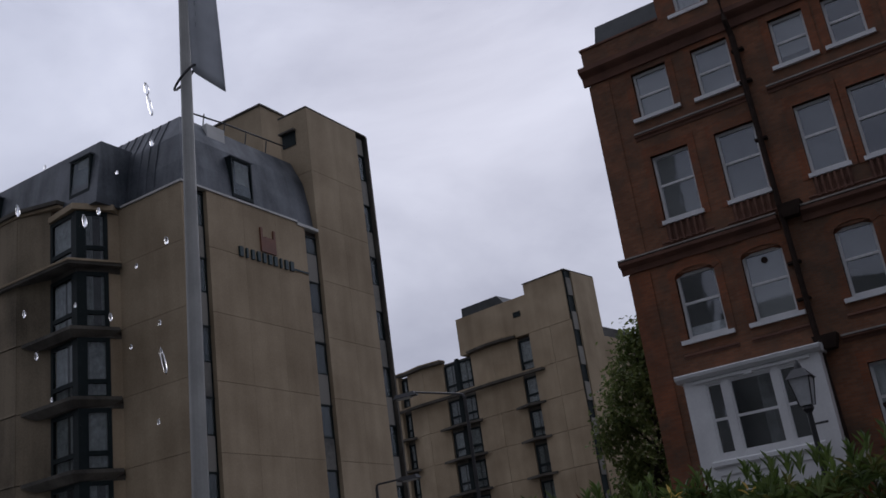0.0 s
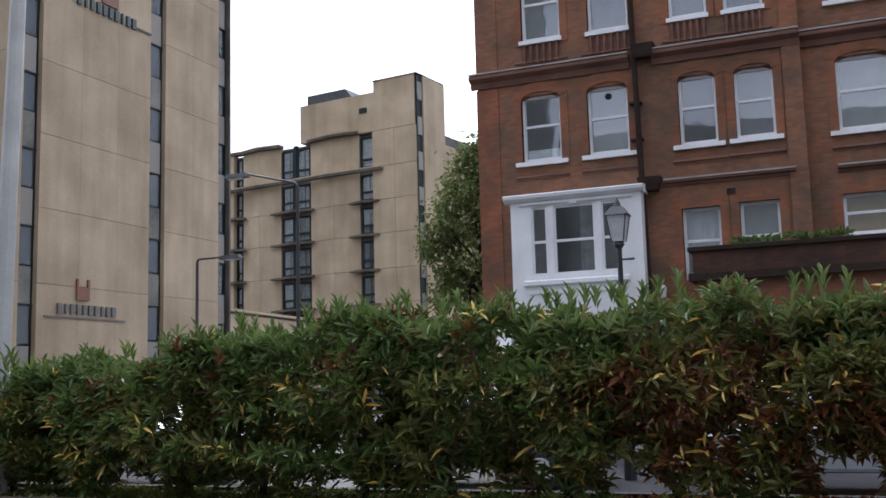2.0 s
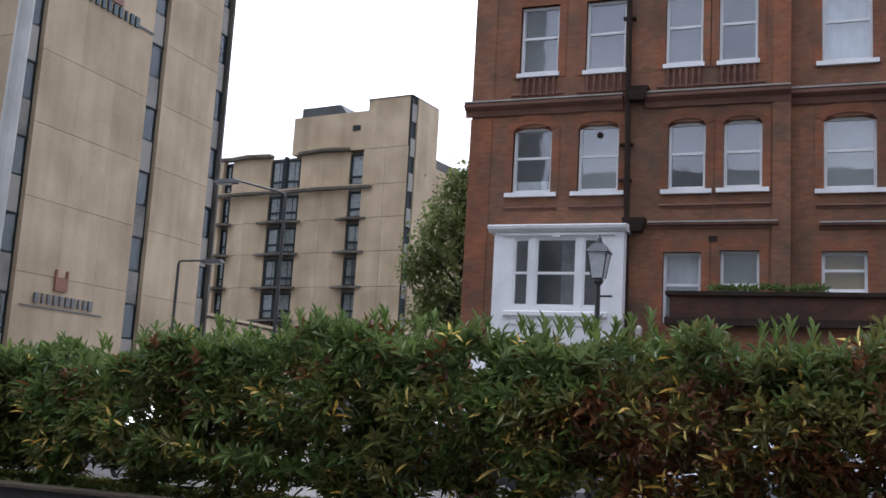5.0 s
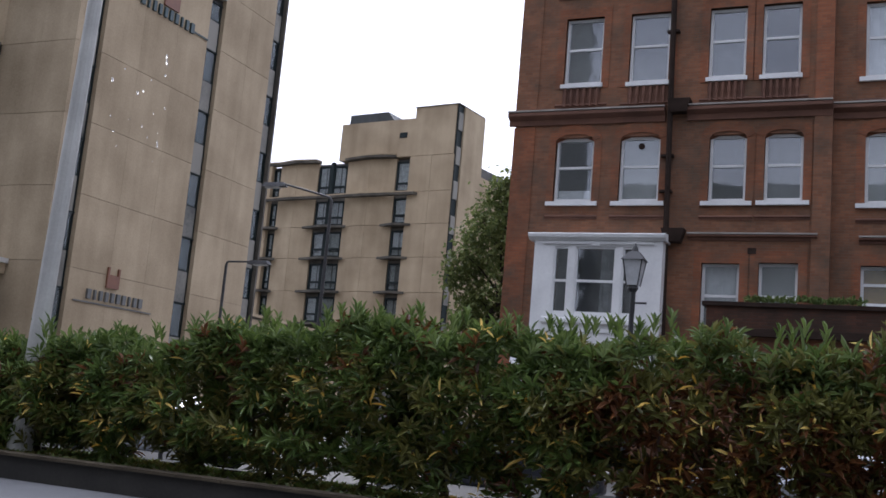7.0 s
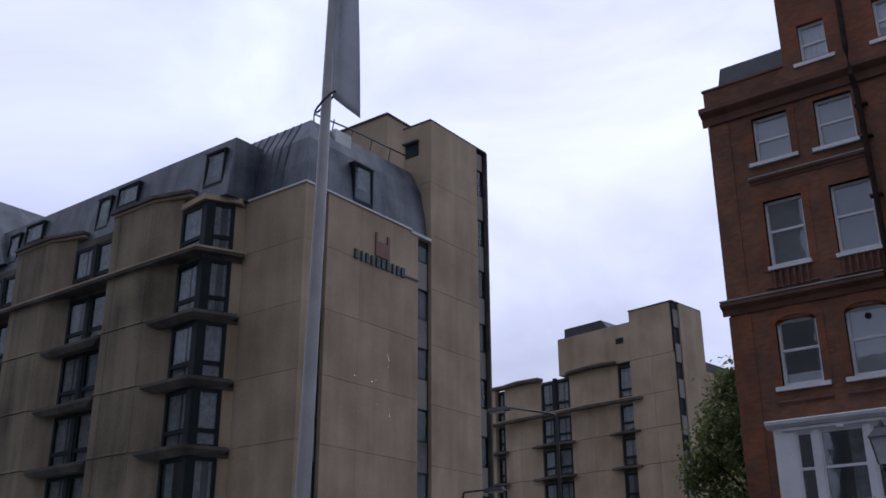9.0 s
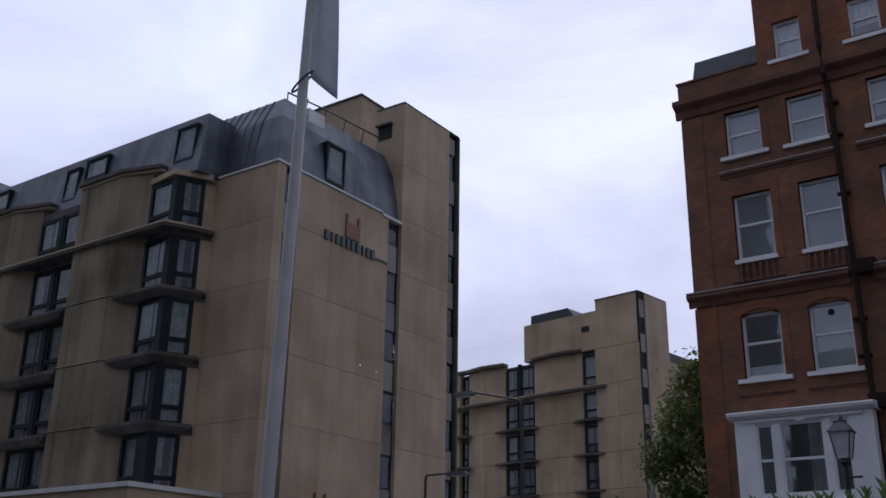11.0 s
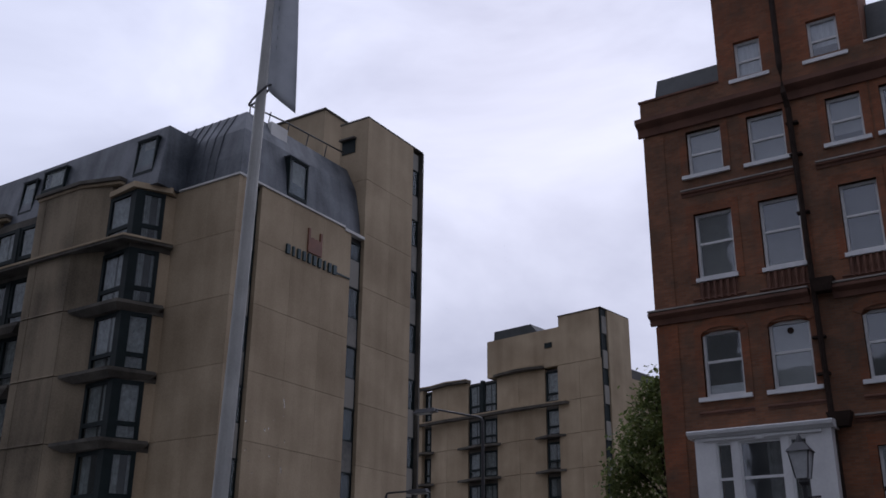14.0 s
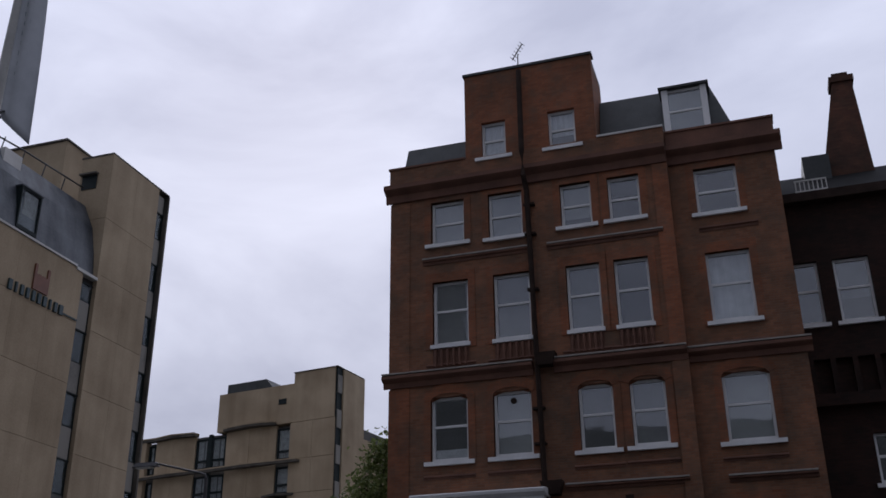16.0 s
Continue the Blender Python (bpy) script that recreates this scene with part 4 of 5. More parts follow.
APEX = (-32.66, 25.80)
tops = {5.78: 8.2, 8.62: 11.02, 11.45: 13.88, 14.3: 16.68, 17.1: 19.35}
for i, z in enumerate(wing_rows):
    zt = tops[z]
    # dark block behind the corner panes, toned as an unlit room
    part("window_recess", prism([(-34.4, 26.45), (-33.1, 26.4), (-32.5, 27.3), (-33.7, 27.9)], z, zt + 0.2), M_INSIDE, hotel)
    hotel_window((-34.50, 26.02), (APEX[0] - 0.14, APEX[1] + 0.06), z, zt, 10 + i)
    hotel_window((APEX[0] + 0.10, APEX[1] + 0.18), (-32.06, 26.92), z, zt, 30 + i)
    part("return_panel", prism([(-32.10, 26.95), (-31.96, YB + 0.01), (-31.96, YB + 0.2), (-32.4, YB + 0.2), (-32.4, 26.99)], z, zt), M_CONC, hotel)
    part("corner_post", prism([(APEX[0] - 0.24, APEX[1]), (APEX[0] + 0.08, APEX[1] - 0.04), (APEX[0] + 0.26, APEX[1] + 0.3), (APEX[0] - 0.2, APEX[1] + 0.25)], z - 0.03, zt), M_FRAME, hotel)
    # dark panel over the window, coloured for shade below the next ledge
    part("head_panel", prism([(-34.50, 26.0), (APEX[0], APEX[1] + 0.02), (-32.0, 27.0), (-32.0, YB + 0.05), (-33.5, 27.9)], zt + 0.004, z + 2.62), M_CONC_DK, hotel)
    if 6 < z < 17:
        ledge([(-35.70, 25.47), (-32.50, 25.36), (-31.72, 27.16), (-31.99, 27.44), (-34.40, 26.40)], z)

# piers: a narrow edge panel, a flat panel and one splayed back to the window
PIER_Y = 25.45
PIERS = (-38.95, -47.15, -55.35)


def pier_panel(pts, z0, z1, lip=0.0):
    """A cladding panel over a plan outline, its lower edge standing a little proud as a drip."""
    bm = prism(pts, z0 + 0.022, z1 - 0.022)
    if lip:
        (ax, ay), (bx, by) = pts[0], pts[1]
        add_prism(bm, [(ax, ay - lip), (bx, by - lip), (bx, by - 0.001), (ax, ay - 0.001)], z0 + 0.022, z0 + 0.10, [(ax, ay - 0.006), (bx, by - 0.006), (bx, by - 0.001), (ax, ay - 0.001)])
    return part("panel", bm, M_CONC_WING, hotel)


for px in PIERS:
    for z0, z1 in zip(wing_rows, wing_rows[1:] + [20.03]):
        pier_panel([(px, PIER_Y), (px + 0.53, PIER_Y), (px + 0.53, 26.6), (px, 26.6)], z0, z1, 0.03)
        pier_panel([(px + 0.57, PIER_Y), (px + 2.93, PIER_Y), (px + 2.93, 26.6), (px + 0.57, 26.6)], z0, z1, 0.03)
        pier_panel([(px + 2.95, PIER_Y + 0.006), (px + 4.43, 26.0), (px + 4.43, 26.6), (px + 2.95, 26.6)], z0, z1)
    # joint backing and the stepped cap over the top storey
    part("backing", boxes((px + 0.02, px + 2.96, PIER_Y + 0.06, 26.5, 5.45, 19.9)), M_JOINT, hotel)
    part("cap_band", prism([(px - 0.04, PIER_Y - 0.05), (px + 2.98, PIER_Y - 0.05), (px + 4.95, 25.98), (px + 4.95, 26.6), (px - 0.04, 26.6)], 20.034, 20.16), M_CONC, hotel)
    part("coping", prism([(px - 0.14, PIER_Y - 0.18), (px + 3.02, PIER_Y - 0.18), (px + 5.0, 25.86), (px + 5.0, 26.6), (px - 0.14, 26.6)], 20.164, 20.33), M_CONC_DK, hotel)
for z0 in wing_rows:
    zt = tops[z0]
    for m, xc in enumerate((-40.97, -49.17)):
        wy = 26.02
        hotel_window((xc - 1.72, wy + 0.02), (xc - 0.12, wy), z0, zt, 60 + m * 7 + int(z0))
        hotel_window((xc + 0.12, wy), (xc + 1.94, wy + 0.02), z0, zt, 90 + m * 7 + int(z0))
        part("mullion", boxes((xc - 0.12, xc + 0.12, wy - 0.10, wy + 0.2, z0, zt)), M_FRAME, hotel)
        # head panel coloured dark for the ledge shade above it
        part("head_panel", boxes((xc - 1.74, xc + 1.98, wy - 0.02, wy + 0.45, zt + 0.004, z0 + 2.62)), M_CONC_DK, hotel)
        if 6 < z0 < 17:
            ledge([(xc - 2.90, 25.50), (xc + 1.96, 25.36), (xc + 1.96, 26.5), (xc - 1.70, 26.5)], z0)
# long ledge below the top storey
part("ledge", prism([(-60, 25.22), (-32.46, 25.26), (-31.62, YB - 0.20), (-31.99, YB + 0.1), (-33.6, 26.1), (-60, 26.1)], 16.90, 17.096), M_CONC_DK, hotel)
part("ledge_edge", prism([(-60, 25.18), (-32.44, 25.22), (-31.56, YB - 0.22), (-31.60, YB - 0.20), (-32.46, 25.26), (-60, 25.22)], 17.03, 17.12), M_CONC, hotel)
part("coping", prism([(-34.5, 25.86), (-32.60, 25.58), (-31.74, 27.0), (-31.97, YB - 0.08), (-32.0, YB + 0.3), (-34.5, 26.6)], 19.40, 19.66), M_CONC, hotel)
part("parapet", prism([(-34.3, 26.2), (-32.80, 26.0), (-32.1, 27.3), (-32.1, YB + 0.3), (-34.3, 26.8)], 19.664, 19.80), M_CONC_DK, hotel)
# wing roof
part("mansard_roof", prism([(-64, 26.15), (-31.80, 26.15), (-31.80, 36), (-64, 36)], 19.61, 22.62, [(-64, 26.62), (-31.97, 26.62), (-31.97, 35), (-64, 35)]), M_SLATE, hotel, "grey lead-clad mansard roof of the wing")
for x, z, w, h in ((-33.0, 20.42, 1.15, 1.6), (-41.3, 20.35, 0.9, 1.6), (-39.4, 21.15, 1.5, 0.95), (-49.4, 20.35, 0.9, 1.6), (-47.5, 21.15, 1.5, 0.95)):
    roof_window(hotel, pose(x, 26.26, z, -3), w, h, 0.55)
# canopy with piers
part("mansard_roof", prism([(-72, 26.0), (-49.5, 26.0), (-49.5, 34), (-72, 34)], 20.3, 25.2, [(-72, 26.6), (-53.0, 26.6), (-53.0, 33), (-72, 33)]), M_SLATE, hotel, "grey roof of the farther wing")
canopy = part("canopy", prism([(-62, 23.0), (-29.9, 23.0), (-29.9, 27.40), (-31.7, 27.40), (-34, 25.8), (-62, 25.8)], 5.22, 5.62), M_CONC, hotel, "projecting concrete entrance canopy on square piers")
part("canopy_coping", prism([(-62, 22.9), (-29.8, 22.9), (-29.8, 27.42), (-31.7, 27.42), (-34, 25.82), (-62, 25.82)], 5.624, 5.80), M_COPING, canopy)
for px in (-31.6, -38.6, -45.6):
    part("pier", boxes((px, px + 1.55, 23.5, 24.6, 0.13, 5.216)), M_CONC, canopy)
part("ground_glazing", boxes((-60, -34.0, 26.35, 26.45, 0.13, 4.8)), M_GLASS_DK, hotel)
for i in range(13):
    part("glazing_bar", boxes((-60 + 2 * i, -59.9 + 2 * i, 26.25, 26.34, 0.13, 4.8)), M_FRAME, hotel)

# hotel signs: emblem and a row of plain bars for the lettering
def wall_sign(y0, y1, z0, z1, logo_y, logo_z0, logo_z1, mat, label):
    sign = thing("wall_sign", label, "sign", "hotel signs")
    n = 10
    for i in range(n):
        a = y0 + (y1 - y0) * i / n
        w = (y1 - y0) / n
        fat = 0.8 * (0.74, 0.34, 0.60, 0.60, 0.62, 0.70, 0.70, 0.34, 0.66, 0.80)[i]
        bm = boxes((XA, XA + 0.10, a + w * (0.5 - fat / 2), a + w * (0.5 + fat / 2), z0, z1))
        part("letter_bar", bm, mat, sign)
    ly, lw = logo_y, (logo_z1 - logo_z0) * 0.42
    bm = boxes((XA, XA + 0.08, ly - lw, ly + lw, logo_z0, logo_z0 + (logo_z1 - logo_z0) * 0.62))
    for k in (-1, -0.33, 0.33, 1):
        cy = ly + k * lw * 0.86
        add_prism(bm, [(XA, cy - lw * 0.14), (XA + 0.08, cy - lw * 0.14), (XA + 0.08, cy + lw * 0.14), (XA, cy + lw * 0.14)], logo_z0 + (logo_z1 - logo_z0) * 0.62, logo_z1 - abs(k) * 0.0 - (0.35 * (logo_z1 - logo_z0) if abs(k) < 0.5 else 0))
    part("emblem", bm, M_LOGO, sign, "rust-orange crown emblem")
    return sign


upper_sign = wall_sign(30.5, 34.1, 17.06, 17.50, 32.45, 17.58, 18.72, M_SIGN, "dark teal sign lettering with orange emblem on the concrete wall")
part("rail", boxes((XA, XA + 0.05, 34.1, 35.1, 17.16, 17.23)), M_SIGN, upper_sign)
lower_sign = wall_sign(29.8, 33.1, 4.72, 5.10, 31.2, 5.28, 6.10, M_SIGN_FADED, "faded grey sign lettering with orange emblem low on the concrete wall")
part("rail", boxes((XA, XA + 0.05, 29.2, 33.7, 4.56, 4.61)), M_SIGN_FADED, lower_sign)

# ---- second hotel block, farther down the side street ----
FAR = pose(0, 0, 0, 0, 0, -8)
block = thing("hotel_block", "distant buff concrete hotel block with ledges and stacked windows", "building")
block.matrix_world = FAR
FV = 68.0
part("core", boxes((-66, -42.4, FV + 0.6, FV + 16, 0, 22.5)), M_INSIDE, block)
far_rows = [5.4, 8.25, 11.05, 13.95, 16.75, 19.5, 22.55]
GLZ = [(-61.7, -60.95), (-56.5, -53.35), (-48.1, -46.7)]
SOLID = [(-66, -61.75), (-60.9, -58.75), (-58.75, -56.55), (-53.3, -50.7), (-50.7, -48.15), (-46.65, -44.5), (-44.5, -42.35)]
for k, (z0, z1) in enumerate(zip(far_rows, far_rows[1:])):
    for x0, x1 in SOLID:
        part("panel", prism([(x0 + 0.014, FV + (0.3 if x0 in (-60.9, -53.3) else 0.0)), (x1 - 0.014, FV + (0.3 if x0 in (-58.75, -50.7) else 0.0)), (x1 - 0.014, FV + 0.6), (x0 + 0.014, FV + 0.6)], z0 + 0.016, z1 - 0.016), M_CONC, block)
    for g, (x0, x1) in enumerate(GLZ):
        zt = z1 - 0.45 if k < 5 else z1 - 0.3
        if g == 1:
            xm = (x0 + x1) / 2
            hotel_window((x0, FV + 0.45), (xm - 0.15, FV + 0.30), z0 + 0.18, zt, 200 + k, block)
            hotel_window((xm + 0.15, FV + 0.30), (x1, FV + 0.45), z0 + 0.18, zt, 230 + k, block)
            part("mullion", boxes((xm - 0.15, xm + 0.15, FV + 0.2, FV + 0.5, z0, z1)), M_FRAME, block)
        else:
            hotel_window((x0, FV + 0.4), (x1, FV + 0.4), z0 + 0.18, zt, 260 + k * 3 + g, block)
        if k < 5:
            # painted dark, as shaded by the ledge overhead
            part("head_panel", boxes((x0, x1, FV + 0.35, FV + 0.59, zt + 0.004, z1 - 0.2)), M_CONC_DK, block)
        if 0 < k < 5:
            part("ledge", prism([(x0 - 1.0, FV - 0.05), ((x0 + x1) / 2, FV - 0.62), (x1 + 0.7, FV - 0.05), (x1, FV + 0.5), (x0, FV + 0.5)], z0 - 0.14, z0 + 0.04), M_CONC_DK, block)
far_edge = [(-66, FV - 0.45), (-61.2, FV - 0.30), (-58.75, FV - 0.62), (-55.0, FV - 0.40), (-50.7, FV - 0.66), (-48.1, FV - 0.50), (-45.7, FV - 0.42), (-45.6, FV - 0.01), (-66, FV - 0.01)]
# lower slab darkened to give the ledge a shaded underside
part("long_ledge", prism(far_edge, 19.20, 19.40), M_CONC_DK, block)
part("ledge_edge", prism([(x, y - (0.03 if y < FV - 0.1 else 0.0)) for x, y in far_edge], 19.404, 19.50), M_CONC, block)
# dark strip under each pale coping top stands for its shadow line
part("coping", prism([(-66, FV - 0.3), (-60.9, FV - 0.02), (-58.75, FV - 0.45), (-56.5, FV - 0.12), (-56.5, FV + 0.6), (-66, FV + 0.6)], 22.56, 22.76), M_CONC_DK, block)
part("coping_top", prism([(-66, FV - 0.34), (-60.9, FV - 0.06), (-58.75, FV - 0.49), (-56.5, FV - 0.16), (-56.5, FV + 0.6), (-66, FV + 0.6)], 22.764, 22.86), M_CONC, block)
part("coping", prism([(-53.4, FV - 0.12), (-52.4, FV - 0.36), (-50.8, FV - 0.62), (-49.2, FV - 0.50), (-48.1, FV - 0.14), (-48.1, FV + 0.6), (-53.4, FV + 0.6)], 22.56, 22.74), M_CONC_DK, block)
part("coping_top", prism([(-53.4, FV - 0.16), (-52.4, FV - 0.40), (-50.8, FV - 0.66), (-49.2, FV - 0.54), (-48.1, FV - 0.18), (-48.1, FV + 0.07), (-53.4, FV + 0.07)], 22.744, 22.86), M_CONC, block)
part("upper_mass", boxes((-54.2, -46.45, FV + 0.08, FV + 6, 22.60, 25.9)), M_CONC, block)
part("tower", boxes((-46.446, -42.45, FV + 0.0, FV + 0.6, 22.57, 26.75)), M_CONC, block)
part("tower", boxes((-46.446, -42.45, FV + 0.604, FV + 4.3, 22.0, 26.75)), M_CONC, block)
part("tower_coping", boxes((-46.5, -42.2, FV - 0.06, FV + 4.35, 26.754, 26.83)), M_CONC_DK, block)
part("vent", boxes((-47.95, -47.2, FV + 0.02, FV + 0.078, 24.25, 24.7)), M_FRAME, block)
part("roof_plant", prism([(-54.3, FV + 1.2), (-49.2, FV + 1.2), (-49.2, FV + 5), (-54.3, FV + 5)], 25.904, 27.1, [(-54.25, FV + 1.2), (-50.2, FV + 1.2), (-50.2, FV + 5), (-54.25, FV + 5)]), M_ROOF, block, "dark louvred roof plant")
# side wall towards the side street, with an upright glazed strip
part("side_wall", boxes((-42.446, -42.15, FV + 0.90, FV + 4.3, 0, 26.7), (-42.446, -42.2, FV + 4.304, FV + 12, 0, 21.6)), M_CONC, block)
fstrip = part("glazed_strip", boxes((-42.44, -42.3, FV + 0.1, FV + 0.895, 0, 26.7)), M_FRAME, block)
for k in range(9):
    part("spandrel", boxes((-42.298, -42.22, FV + 0.15, FV + 0.8, 1.4 + 2.9 * k, 2.9 + 2.9 * k)), M_SPAN, fstrip)
part("back_wall", boxes((-66, -42.1, FV + 16.004, FV + 16.3, 0, 22)), M_CONC, block)
part("side_roof", prism([(-42.0, FV + 9.0), (-39.0, FV + 9.0), (-39.0, FV + 14), (-42.0, FV + 14)], 19.0, 22.5, [(-42.0, FV + 9.5), (-41.0, FV + 9.5), (-41.0, FV + 13), (-42.0, FV + 13)]), M_SLATE, block)
part("side_annexe", boxes((-42.0, -38.8, FV + 9.0, FV + 14, 0, 18.99)), M_CONC, block)
# low garden wall down the side street
tagged(part("garden_wall", prism([(-31.2, 44.5), (-32.75, 58.5), (-33.15, 58.5), (-31.6, 44.5)], 0.13, 5.70), M_CONC), "low buff boundary wall with pale coping", "wall", kind="structure")
tagged(part("garden_wall", prism([(-46.0, 44.5), (-31.604, 44.5), (-31.65, 44.9), (-46.0, 44.9)], 0.13, 5.70), M_CONC), "low buff boundary wall with pale coping", "wall", kind="structure")
# shadow gap under the coping, its darkness put in by colour
tagged(part("wall_shade_band", prism([(-31.23, 44.52), (-32.78, 58.48), (-33.1, 58.48), (-31.55, 44.52)], 5.704, 5.83), M_CONC_DK), "recessed band painted dark as shade below the coping", "trim", kind="structure")
tagged(part("wall_coping", prism([(-31.05, 44.4), (-32.6, 58.6), (-33.25, 58.6), (-31.7, 44.4)], 5.834, 5.98), M_CONC), "buff coping on the boundary wall", "coping", kind="structure")
# ---- planted median ----
PLANT_Y = 8.6
HEDGE_TOPS = [(-17, 2.02), (-12.8, 1.90), (-10.7, 1.81), (-9.0, 2.03), (-8.0, 2.02), (-6.9, 2.12), (-6.2, 2.28), (-4.6, 2.42), (-2.8, 2.32), (-1.5, 2.40), (0.0, 2.36), (5, 2.4)]


def hedge_top(x):
    for (a, za), (b, zb) in zip(HEDGE_TOPS, HEDGE_TOPS[1:]):
        if a <= x <= b:
            return za + (zb - za) * (x - a) / (b - a)
    return 2.2


PLANT_END = -10.95
planter = thing("planter", "long low mossy planter wall with worn timber rim", "planter", kind="structure")
part("front_wall", boxes((-18, 6, PLANT_Y, PLANT_Y + 0.16, 0, 0.63)), M_PLANTER, planter)
part("back_wall", boxes((-18, 6, PLANT_Y + 1.7, PLANT_Y + 1.86, 0, 0.63)), M_PLANTER, planter)
part("end_wall", boxes((-18, -17.84, PLANT_Y + 0.164, PLANT_Y + 1.696, 0, 0.63)), M_PLANTER, planter)
part("end_wall", boxes((5.84, 6, PLANT_Y + 0.164, PLANT_Y + 1.696, 0, 0.63)), M_PLANTER, planter)
for i in range(8):
    part("rim_board", boxes((-18.03 + 3 * i, -15.04 + 3 * i, PLANT_Y - 0.05, PLANT_Y + 0.2, 0.634, 0.665)), M_RIM, planter)
part("corner_guard", tube([(PLANT_END, PLANT_Y - 0.04, 0.315), (PLANT_END, PLANT_Y - 0.04, 0.59), (PLANT_END + 0.08, PLANT_Y - 0.04, 0.675), (PLANT_END + 0.22, PLANT_Y - 0.04, 0.69), (PLANT_END + 0.7, PLANT_Y - 0.04, 0.685)], [0.02] * 5, 6), M_WHITE, planter, "white painted corner guard")
part("soil", boxes((-17.83, 5.83, PLANT_Y + 0.17, PLANT_Y + 1.69, 0.3, 0.59)), M_SOIL, planter)


def add_leaf(store, base, direction, up, length, width, droop):
    """A folded lance-shaped leaf of eight triangles."""
    v, f = store
    d = direction.normalized()
    side = d.cross(up)
    if side.length < 1e-3:
        side = d.cross(Vector((1, 0, 0)))
    side.normalize()
    nrm = side.cross(d).normalized()
    k = len(v)
    stations = ((0.0, 0.06), (0.3, 0.85), (0.62, 1.0), (1.0, 0.04))
    for s, w in stations:
        c = base + d * (length * s) - Vector((0, 0, droop * length * s * s))
        v.append(tuple(c - nrm * 0.012))
        if w > 0.1:
            v.append(tuple(c + side * width * w * 0.5 + nrm * width * 0.14))
            v.append(tuple(c - side * width * w * 0.5 + nrm * width * 0.14))
    # indices: 0 base, 1-3 first station, 4-6 second, 7 tip
    f += [(k, k + 2, k + 1), (k, k + 1, k + 3), (k + 1, k + 2, k + 5, k + 4), (k + 3, k + 1, k + 4, k + 6), (k + 4, k + 5, k + 7), (k + 6, k + 4, k + 7)]


def leaf_part(name, store, material, parent, label=""):
    me = bpy.data.meshes.new(name)
    me.from_pydata(store[0], [], store[1])
    me.materials.append(material)
    ob = new(name, me)
    ob.parent = parent
    if label:
        tagged(ob, label)
    return ob


def shrub(x0, x1, seed, rusty):
    rnd = random.Random(seed)
    xc = (x0 + x1) / 2
    lab = "dense laurel hedge shrub with rusty inner leaves and yellowing leaves" if rusty else "dense green laurel hedge shrub with scattered yellow leaves"
    sh = thing("hedge_shrub", lab, "hedge", "hedge shrubs along the median")
    stores = {k: ([], []) for k in ("green", "olive", "red", "tip", "yellow")}
    n_shoots = int((x1 - x0) * 560)
    for i in range(n_shoots):
        x = rnd.uniform(x0 - 0.2, x1 + 0.2)
        top = hedge_top(x) + 0.07 * math.sin(x * 3.7 + 1) + 0.06 * math.sin(x * 8.3) - 0.08
        u = rnd.random()
        front = PLANT_Y + 0.22 + 0.22 * noise.noise(Vector((x * 1.1, 3.0, 0)))
        bottom = 0.74 + 0.12 * noise.noise(Vector((x * 1.7, 9.0, 0)))
        if u < 0.48:      # front face
            z = bottom + (top - bottom) * rnd.random() ** 0.9
            bulge = 0.32 * math.sin(math.pi * min(1, max(0, (z - bottom) / (top - bottom)))) + 0.25 * noise.noise(Vector((x * 1.6, z * 2.0, 5.0)))
            y = front + 0.30 - bulge + rnd.uniform(0, 0.45) * rnd.random()
            out = Vector((rnd.gauss(0, 0.45), -0.8, 0.55 + rnd.gauss(0, 0.35)))
        elif u < 0.66:    # top
            y = front + rnd.uniform(0.1, 1.3)
            z = top + rnd.gauss(0, 0.06) - 0.08 * abs(y - front - 0.7)
            out = Vector((rnd.gauss(0, 0.35), rnd.gauss(-0.15, 0.35), 1.0))
        else:             # inside
            y = front + rnd.uniform(0.3, 1.25)
            z = rnd.uniform(bottom + 0.05, top - 0.1)
            out = Vector((rnd.gauss(0, 0.7), rnd.gauss(0, 0.7), 0.5))
        hollow = noise.noise(Vector((x * 1.3, z * 2.6, 1.0)))
        if z < 1.12 and (noise.noise(Vector((x * 1.5, 0.0, 40.0))) > 0.26 + (z - 0.80) * 1.3 or abs(x + 0.43) < 0.24):
            continue
        if u < 0.48 and hollow < (-0.10 if z < 1.55 else -0.30):
            y += 0.48
        out.normalize()
        base = Vector((x, y, z))
        height = (z - bottom) / max(0.2, top - bottom)
        r = rnd.random()
        redness = 0.85 if rusty and 0.12 < height < 0.72 else 0.10
        if u < 0.66 and r < (0.125 if height < 0.7 else 0.03):
            kind = "yellow"
        elif r < 0.05 + redness * (0.5 + 0.9 * noise.noise(Vector((x * 1.2, z * 2.0, 20)))):
            kind = "red"
        elif rusty and u >= 0.66 and rnd.random() < 0.6:
            kind = "red"
        elif height > 0.80 and r > 0.55:
            kind = "tip"
        elif r > 0.60 or rusty and r > 0.3:
            kind = "olive"
        else:
            kind = "green"
        count = rnd.randint(2, 4) if kind == "yellow" else rnd.randint(7, 10)
        ref = Vector((0, 0, 1)) if abs(out.z) < 0.9 else Vector((1, 0, 0))
        e1 = out.cross(ref).normalized()
        e2 = out.cross(e1)
        for j in range(count):
            a = 2.4 * j + rnd.uniform(-0.4, 0.4)
            spread = 0.45 + 0.75 * (1 - j / count) + rnd.uniform(-0.15, 0.15)
            dr = out * (1.15 - spread * 0.5) + (e1 * math.cos(a) + e2 * math.sin(a)) * spread
            ln = rnd.uniform(0.11, 0.20)
            add_leaf(stores[kind], base - out * 0.07 * (1 - j / count), dr, out, ln, ln * (rnd.uniform(0.13, 0.19) if kind == "yellow" else rnd.uniform(0.19, 0.26)), rnd.uniform(0.0, 0.28))
